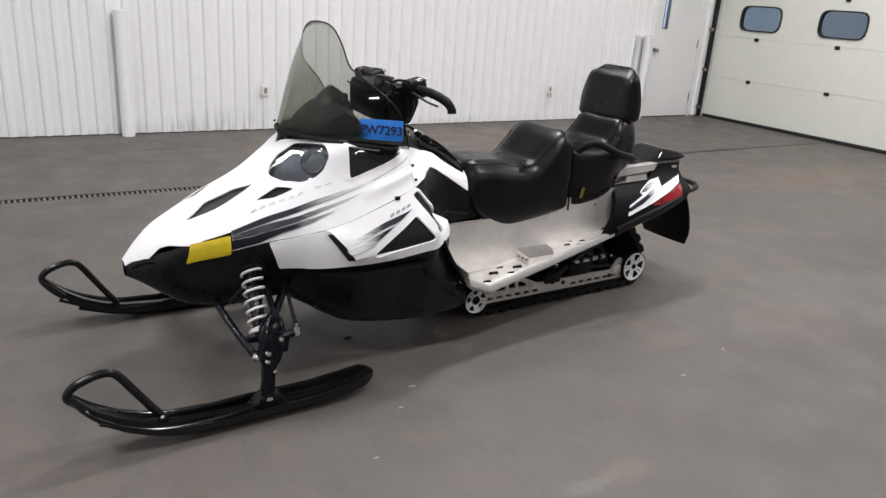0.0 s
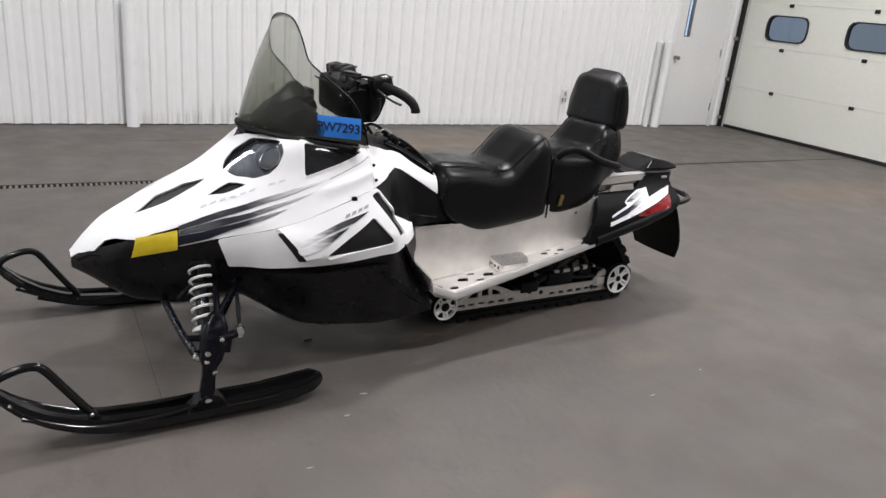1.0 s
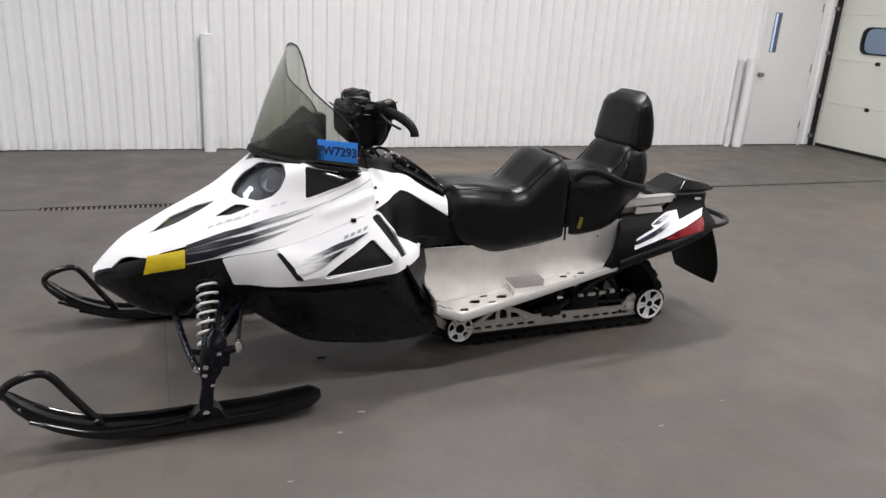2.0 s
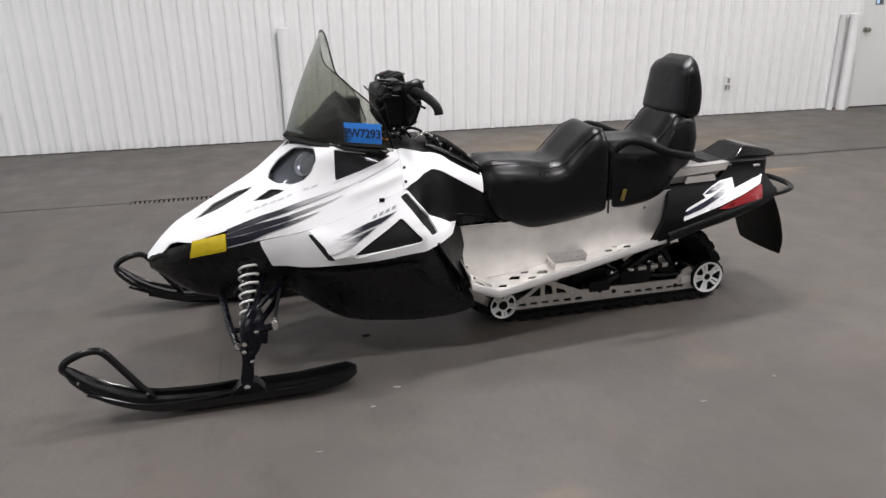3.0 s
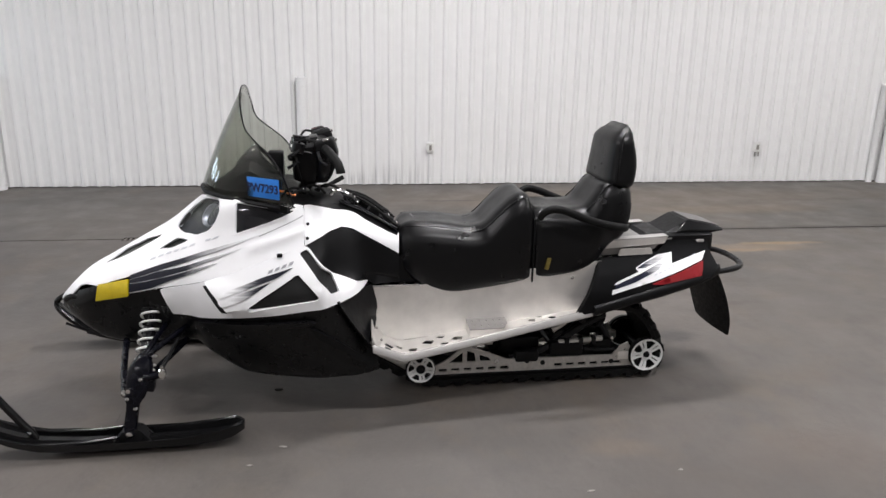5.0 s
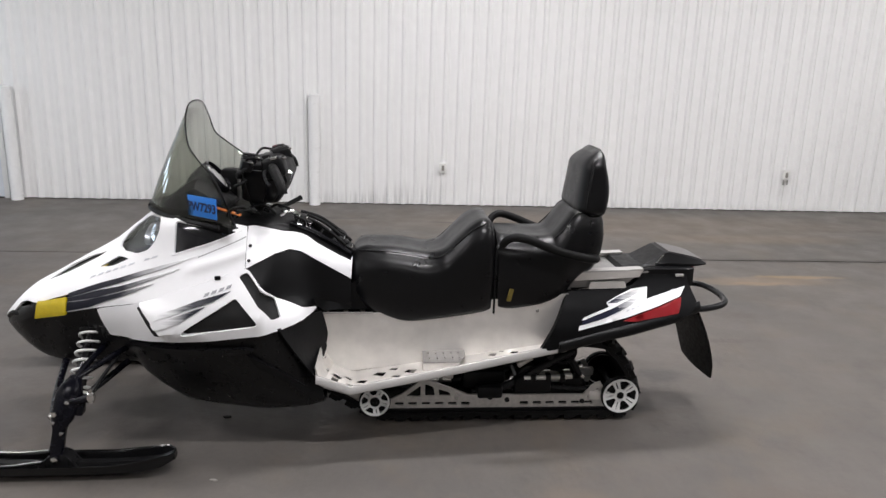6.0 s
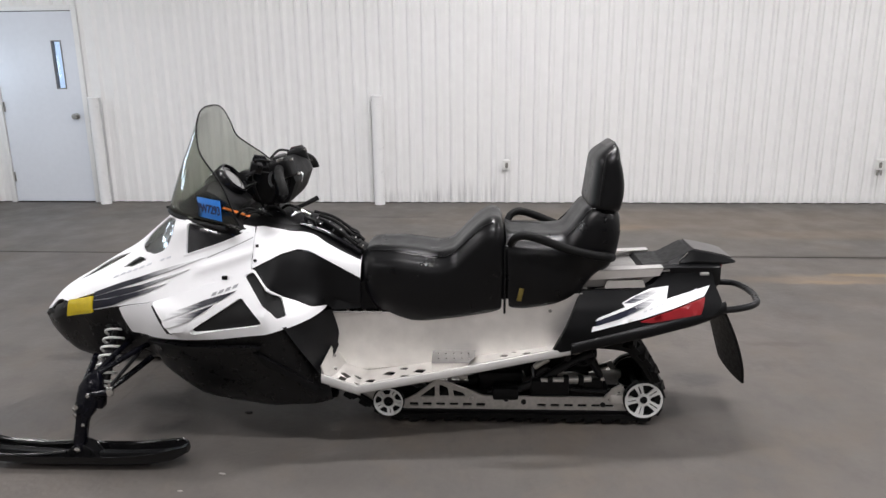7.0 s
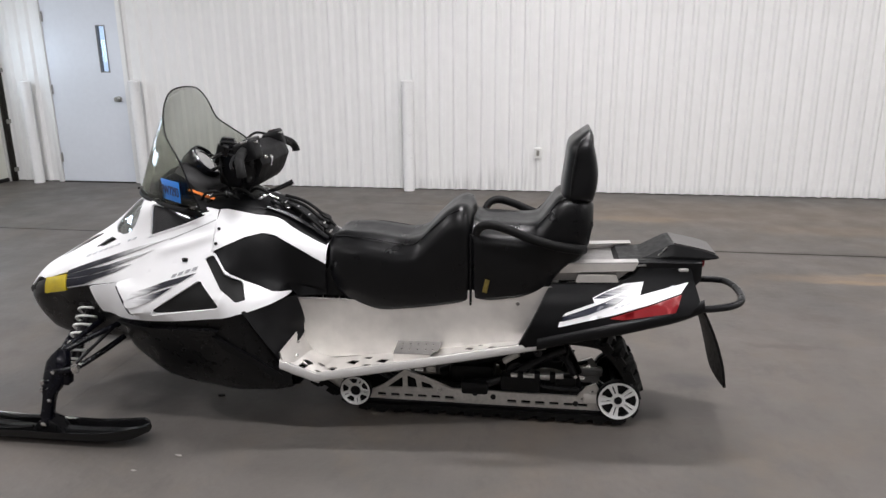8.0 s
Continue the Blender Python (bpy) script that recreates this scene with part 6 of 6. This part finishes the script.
for i in range(n):
    a, b = TRACK[i], TRACK[(i + 1) % n]
    step_len = (b - a).length
    while want <= walked + step_len and want < length - .02:
        p = a.lerp(b, (want - walked) / step_len)
        d = (b - a).normalized()
        ob = new("lug", lug)
        ob.parent = track
        x_axis, z_axis = d, Vector((-d.z, 0, d.x))
        tall = 1.0 + .5 * min(max((p.z - .06) / .08, 0), 1)   # lugs pressed flat on the floor stand up where the track runs free
        ob.matrix_local = Matrix(((x_axis.x, 0, z_axis.x * tall, p.x), (0, 1, 0, 0), (x_axis.z, 0, z_axis.z * tall, p.z), (0, 0, 0, 1)))
        want += length / count
    walked += step_len


def wheel(name, x, y, z, r, s, turn=40, rim=None, core=.20):
    """An idler wheel: thin rubber tyre, five broad slit spokes cut out of one rim face, dark hub."""
    at = Matrix.Translation((x, y, z)) @ pose(0, 0, 0, -s * 90, 0, 0)
    bm = bmesh.new()
    lathe(bm, [(r * .90, -.014), (r, -.012), (r * 1.01, 0), (r, .010), (r * .95, .012), (r * .90, .012)], at, 32)
    w = part(name, bm, RUBBER, sled, "black idler wheel with rubber tyre" if rim else "white spoked idler wheel with rubber tyre")

    def at_angle(q, d):
        a = radians(q)
        return (r * d * math.cos(a), r * d * math.sin(a))
    circle = lambda d, n: [at_angle(360 * j / n, d) for j in range(n)]
    holes = [circle(core, 14)]
    for k in range(5):
        c = turn + 72 * k
        holes.append(rounded([at_angle(c + 15, .83), at_angle(c + 36, .85), at_angle(c + 57, .83), at_angle(c + 50, core + .14), at_angle(c + 22, core + .14)], r * .05))
        u = (math.cos(radians(c)), math.sin(radians(c)))
        holes.append([(r * (d * u[0] - e * u[1]), r * (d * u[1] + e * u[0])) for d, e in ((core + .16, -.032), (.80, -.032), (.80, .032), (core + .16, .032))])
    pts, tris = filled(circle(.94, 36), holes, r * .25)
    bm = bmesh.new()
    dish = lambda p: .010 + .006 * min(max((math.hypot(p[0], p[1]) / r - .70) / .16, 0), 1)
    sheet(bm, pts, tris, lambda p: at @ Vector((p[0], p[1], dish(p))), lambda p: at @ Vector((p[0], p[1], dish(p) - .007)))
    lathe(bm, [(r * .86, .008), (r * .86, -.012), (r * .94, -.012), (r * .94, .012)], at, 32)
    part("rim", bm, rim or WHEEL_WHITE, w, "five-spoked rim with slit spokes")
    bm = bmesh.new()
    lathe(bm, [(r * .87, -.006), (r * (core + .02), -.006), (r * (core - .015), .004), (r * (core - .03), .013), (r * .12, .014), (r * .10, .020), (0, .020)], at, 24)
    part("hub", bm, BLACK, w, "black hub and backing")


for s in (-1, 1):
    wheel("rear_idler_wheel", 1.123, s * .150, .124, .088, s)
    wheel("bogie_wheel", 0.0, s * .160, .108, .070, s, 62, core=.33)
    wheel("upper_idler_wheel", .86, s * .09, .315, .062, s, 20, BLACK)
    y0, y1 = s * .140, s * .128
    outline = [(-.30, .24), (-.10, .105), (.03, .062), (1.06, .062), (1.075, .110), (1.03, .185), (.985, .165), (.955, .122), (.42, .126), (.345, .158), (.215, .206), (.125, .134), (.06, .098), (-.05, .130), (-.27, .28)]
    holes = [rounded(h, .006) for h in ([(.135, .118), (.205, .172), (.205, .118)], [(.225, .120), (.225, .180), (.262, .165), (.270, .120)], [(.29, .120), (.285, .155), (.33, .140), (.345, .120)], [(.965, .108), (1.02, .155), (1.035, .108)])]
    holes += [rounded([(x, .075), (x + .040, .075), (x + .040, .091), (x, .091)], .006) for x in (.09, .15, .21, .27, .33, .39, .66, .72, .78, .84, .90, .96)]
    frame_ = part("slide_rail", plate(outline, y0, y1, holes, .05), DULL_ALUMINIUM, sled, "cut-out aluminium slide rail")
    part("slider", new_box(-.05, 1.06, s * .146, s * .122, .046, .062, .004), BLACK, frame_)
    for x, z in ((.368, .118), (.522, .112), (.60, .10), (.95, .09)):
        bm = bmesh.new()
        lathe(bm, [(.012, 0), (.011, .006), (0, .007)], Matrix.Translation((x, y0, z)) @ pose(0, 0, 0, -s * 90), 12)
        part("rail_bolt", bm, BLACK_METAL if x > .4 else CHROME, frame_)
    part("rear_arm", new_tube([(.50, s * .115, .12), (.66, s * .118, .19), (.80, s * .12, .28), (.90, s * .12, .33)], .018, 10), BLACK_METAL, sled, "black suspension arm")
    part("front_arm", new_tube([(.16, s * .115, .15), (.02, s * .118, .23), (-.12, s * .12, .31)], .016, 10), BLACK_METAL, sled, "black suspension arm")
    part("torsion_spring", new_tube([(.44, s * .10, .125), (.60, s * .105, .150), (.78, s * .105, .155), (.92, s * .105, .13)], .010, 8), BLACK_METAL, sled)
    part("pivot_block", new_box(.63, .80, s * .085, s * .150, .130, .205, .015), BLACK, sled, "black suspension block")
    part("pivot_block", new_box(.46, .58, s * .085, s * .148, .105, .165, .015), BLACK, sled, "black suspension block")
    link = part("spring_link", new_tube([(.675, s * .132, .200), (.78, s * .134, .205), (.895, s * .132, .211)], .0135, 10), DULL_ALUMINIUM, sled, "dull aluminium link over black blocks")
    for x in (.715, .785, .850):
        part("link_clamp", new_box(x - .012, x + .012, s * .116, s * .150, .186, .224, .004), BLACK, link)
    part("arm_cap", new_tube([(.645, s * .128, .262), (.675, s * .130, .284), (.705, s * .132, .303)], .013, 10), DULL_ALUMINIUM, sled, "dull aluminium arm sleeve")
    part("pivot_bolt", new_lathe([(0, 0), (.017, 0), (.017, .006), (.008, .008), (.008, .014), (0, .014)], Matrix.Translation((.787, s * .140, .313)) @ pose(0, 0, 0, -s * 90), 10), BLACK_METAL, sled)
    part("pivot_bolt", new_lathe([(0, 0), (.008, 0), (.008, .006), (0, .008)], Matrix.Translation((.944, s * .136, .212)) @ pose(0, 0, 0, -s * 90), 8), CHROME, sled)
    part("arm_bracket", new_box(.310, .350, s * .125, s * .140, .204, .226, .004), DULL_ALUMINIUM, sled)
    part("axle_adjuster", new_box(.98, 1.08, s * .120, s * .146, .095, .140, .008), ALUMINIUM, sled)
    part("bracket_disc", new_lathe([(0, .0), (.03, .0), (.032, .006), (.026, .012), (.014, .012), (.012, .02), (0, .02)], Matrix.Translation((.79, s * .19, .385)) @ pose(0, 0, 0, -s * 90), 16), BLACK_METAL, sled)
# extra dark arms, coils and stops, added to deepen the shade inside the track
for s in (-1, 1):
    part("coupler_arm", new_tube([(.62, s * .075, .14), (.74, s * .078, .22), (.84, s * .080, .34)], .020, 8), BLACK_METAL, sled, "black coupler arm")
    part("coupler_link", new_tube([(.84, s * .075, .34), (.92, s * .078, .24), (.97, s * .080, .13)], .016, 8), BLACK_METAL, sled)
    part("torsion_coil", new_lathe([(.018, -.045), (.046, -.045), (.050, -.038), (.046, -.031), (.050, -.024), (.046, -.017), (.050, -.010), (.046, -.003), (.050, .004), (.046, .011), (.050, .018), (.046, .025), (.018, .025)], Matrix.Translation((.70, s * .085, .205)) @ pose(0, 0, 0, -s * 90), 20), BLACK_METAL, sled, "black torsion coil")
    part("bump_stop", new_box(.86, .95, s * .07, s * .125, .15, .20, .012), RUBBER, sled)
    part("spring_tail", new_tube([(.72, s * .125, .17), (.84, s * .128, .155), (.95, s * .130, .15), (1.01, s * .130, .165)], .009, 8), BLACK_METAL, sled)
# made-up black blocks that fill the shaded middle of the suspension
part("shade_block", new_box(.40, .60, -.075, .075, .12, .21, .02), BLACK, sled, "black block added for the shade inside the suspension")
part("shade_block", new_box(.66, .90, -.065, .065, .20, .33, .03), BLACK, sled, "black block added for the shade inside the suspension")
part("shade_block", new_box(.02, .16, -.09, .09, .13, .25, .02), BLACK, sled, "black block added for the shade inside the suspension")
part("track_drive", new_tube([(-.34, -.17, .33), (-.34, .17, .33)], .06, 16, steps=1), BLACK, sled, "black track drive drum")
part("rear_axle", new_tube([(1.123, -.15, .124), (1.123, .15, .124)], .014, 10, steps=1), BLACK_METAL, sled)
part("cross_shaft", new_tube([(.66, -.125, .17), (.66, .125, .17)], .016, 10, steps=1), BLACK_METAL, sled)
part("cross_shaft", new_tube([(.86, -.10, .315), (.86, .10, .315)], .012, 10, steps=1), BLACK_METAL, sled)
part("skid_shock", new_tube([(.36, 0, .13), (.58, 0, .22), (.76, 0, .31)], .03, 12), BLACK, sled, "black suspension damper")


# ---------------- skis and front suspension ----------------
def ski_z(x):
    return float(np.interp(x, [-1.875, -1.84, -1.79, -1.72, -1.64, -1.55, -1.40, -1.0, -.86, -.80, -.755], [.222, .182, .136, .092, .058, .035, .023, .023, .030, .040, .058]))


for s in (-1, 1):
    c = s * .545 + .016
    forth = .026 if s > 0 else 0   # the far ski sits a little further back
    rows = []
    for x in list(np.linspace(-1.875, -.84, 42)) + list(np.linspace(-.83, -.748, 12)):
        w = float(np.interp(x, [-1.875, -1.85, -1.78, -1.6, -1.3, -.95, -.85, -.79, -.76, -.748], [.022, .045, .060, .068, .068, .064, .058, .048, .034, .018]))
        z = ski_z(x)
        h = float(np.interp(x, [-1.875, -1.7, -1.4, -1.0, -.84, -.79, -.755], [.020, .030, .038, .040, .050, .050, .030]))
        rib = .018
        rows.append([(x, c - s * w, z + h), (x, c - s * w * .82, z + h - .004), (x, c - s * w * .72, z + .012), (x, c - s * .022, z + .012), (x, c - s * .014, z + .012 + rib), (x, c + s * .014, z + .012 + rib), (x, c + s * .022, z + .012), (x, c + s * w * .72, z + .012),
                     (x, c + s * w * .82, z + h - .004), (x, c + s * w, z + h), (x, c + s * w * .95, z + .006), (x, c + s * w * .55, z), (x, c - s * w * .55, z), (x, c - s * w * .95, z + .006)])
    rows = [[(-1.2 + (x + 1.2) * (.972 if x < -1.2 else .955) + forth, y, z) for x, y, z in row] for row in rows]
    ski = part("ski", new_loft(rows), SKI_PLASTIC, sled, "black plastic ski with tubular loop")
    loop = [(-1.782, c - s * .030, .150), (-1.836, c - s * .018, .200), (-1.860, c, .236), (-1.843, c, .268), (-1.790, c, .292), (-1.742, c, .299), (-1.708, c, .282), (-1.660, c, .212), (-1.608, c, .134), (-1.580, c, .096), (-1.565, c, .066)]
    part("ski_loop", new_tube([(x + forth, y, z) for x, y, z in loop], .0145, 12), SKI_PLASTIC, ski, "black tubular ski loop")
    part("keel", new_tube([(-1.70, c, .078), (-1.45, c, .013), (-1.0, c, .013), (-.86, c, .026)], .013, 8), BLACK_METAL, ski, "steel wear runner")
    part("stiffener", new_tube([(-1.78, c + s * .058, .150), (-1.6, c + s * .056, .075), (-1.4, c + s * .050, .060), (-1.25, c + s * .042, .072)], .007, 8), SKI_PLASTIC, ski)
    part("stiffener", new_tube([(-1.78, c - s * .058, .150), (-1.6, c - s * .056, .075), (-1.4, c - s * .050, .060), (-1.25, c - s * .042, .072)], .007, 8), SKI_PLASTIC, ski)
    for x, z, y in ((-1.207, .078, c + s * .036), (-1.580, .095, c + s * .014), (-1.812, .184, c + s * .036)):
        bm = bmesh.new()
        lathe(bm, [(0, -.01), (.013 if x > -1.3 else .008, -.01), (.013 if x > -1.3 else .008, .006), (.006, .009), (0, .009)], Matrix.Translation((x + forth, y, z)) @ pose(0, 0, 0, -s * 90), 10)
        part("ski_bolt", bm, CHROME, ski, "steel bolt")
    bm = bmesh.new()
    loft(bm, [[(-1.275, c + s * d, .040), (-1.13, c + s * d, .040), (-1.165, c + s * d, .088), (-1.20, c + s * d, .100), (-1.235, c + s * d, .084)] for d in (-.030, .030)])
    part("saddle", bm, BLACK_METAL, ski, "black ski saddle")
    # spindle
    rows = []
    for x, y, z, a, b in ((-1.206, .550, .070, .022, .020), (-1.204, .546, .110, .026, .022), (-1.198, .538, .150, .024, .022), (-1.190, .528, .195, .026, .024), (-1.184, .520, .215, .038, .030), (-1.176, .508, .245, .044, .034), (-1.168, .496, .285, .048, .034), (-1.162, .486, .325, .046, .030), (-1.155, .474, .352, .034, .026), (-1.150, .465, .372, .018, .018)):
        rows.append([(x + a * math.copysign(abs(math.cos(q)) ** .55, math.cos(q)), s * (y - .008 + b * math.copysign(abs(math.sin(q)) ** .55, math.sin(q))), z) for q in (2 * math.pi * j / 16 for j in range(16))])
    spindle = part("spindle", new_loft(rows), NAVY_METAL, sled, "blue-black steering spindle")
    part("steering_arm", new_tube([(-1.165, s * .50, .290), (-1.12, s * .505, .295), (-1.078, s * .500, .303)], [.02, .016, .013], 10), NAVY_METAL, spindle)
    part("ball_joint", new_lathe([(0, -.02), (.014, -.018), (.018, 0), (.014, .016), (.007, .02), (.007, .034), (0, .034)], pose(-1.078, s * .500, .305), 12), CHROME, spindle)
    part("ball_joint", new_lathe([(0, -.016), (.014, -.014), (.018, 0), (.012, .014), (0, .016)], Matrix.Translation((-1.228, s * .492, .222)) @ pose(0, 0, 0, 0, -60, 0), 12), CHROME, spindle)
    part("nut", new_lathe([(0, 0), (.010, 0), (.010, .012), (0, .014)], Matrix.Translation((-1.20, s * .535, .255)) @ pose(0, 0, 0, -s * 90), 6), CHROME, spindle)
    part("clamp_block", new_box(-.026, .026, -.022, .022, -.030, .030, .006, m=pose(-1.135, s * .490, .262, 0, 8, 0)), NAVY_METAL, spindle)
    for x, y, z in ((-1.205, .545, .225), (-1.150, .533, .300), (-1.178, .545, .180)):
        part("nut", new_lathe([(0, -.004), (.009, -.004), (.009, .008), (.005, .011), (0, .011)], Matrix.Translation((x, s * y, z)) @ pose(0, 0, 0, -s * 90), 6), CHROME, spindle)
    # arms, rod and damper
    arm = part("lower_arm", new_tube([(-1.228, s * .492, .222), (-1.26, s * .36, .272), (-1.285, s * .20, .330)], .014, 10), NAVY_METAL, sled, "blue-black tubular suspension arm")
    part("arm_brace", new_tube([(-1.215, s * .478, .226), (-1.12, s * .34, .270), (-1.03, s * .21, .330)], .013, 10), NAVY_METAL, arm)
    part("arm_plate", new_tube([(-1.25, s * .40, .256), (-1.17, s * .41, .254), (-1.13, s * .36, .265)], .012, 8), NAVY_METAL, arm)
    arm = part("upper_arm", new_tube([(-1.150, s * .468, .360), (-1.125, s * .34, .395), (-1.095, s * .20, .425)], .012, 10), NAVY_METAL, sled, "blue-black tubular suspension arm")
    part("arm_brace", new_tube([(-1.142, s * .455, .362), (-1.06, s * .33, .395), (-.98, s * .21, .42)], .012, 10), NAVY_METAL, arm)
    part("tie_rod", new_tube([(-1.078, s * .500, .322), (-1.05, s * .36, .370), (-1.02, s * .20, .42)], .008, 10), BLACK_METAL, sled, "dark steering tie rod")
    foot_, head = Vector((-1.176, s * .388, .258)), Vector((-1.160, s * .226, .484))
    axis = (head - foot_).normalized()
    turn = axis.to_track_quat("Z", "Y").to_matrix().to_4x4()
    long_ = (head - foot_).length
    shock = part("shock_absorber", new_lathe([(0, -.02), (.016, -.018), (.020, .0), (.025, .01), (.025, .19), (.013, .20), (.013, long_ - .02), (.022, long_ - .01), (.020, long_ + .015), (0, long_ + .02)], Matrix.Translation(foot_) @ turn, 18), GLOSS_BLACK, sled, "front damper with white coil spring")
    coils, r, points = 6.5, .039, []
    for k in range(int(coils * 14) + 1):
        a = 2 * math.pi * k / 14
        points.append(Matrix.Translation(foot_) @ turn @ Vector((r * math.cos(a), r * math.sin(a), .015 + (long_ - .035) * k / (coils * 14))))
    part("coil_spring", new_tube(points, .0056, 8, steps=1), SPRING_WHITE, shock, "white coil spring")
    for h in (.008, long_ - .016):
        part("spring_seat", new_lathe([(.012, 0), (.042, 0), (.044, .005), (.040, .009), (.012, .010)], Matrix.Translation(foot_ + axis * h) @ turn, 20), SPRING_WHITE if h < .1 else BLACK_METAL, shock)
    part("bulkhead_stay", new_tube([(-1.23, s * .20, .33), (-1.16, s * .235, .44), (-1.15, s * .25, .53)], .016, 8), BLACK_METAL, sled)
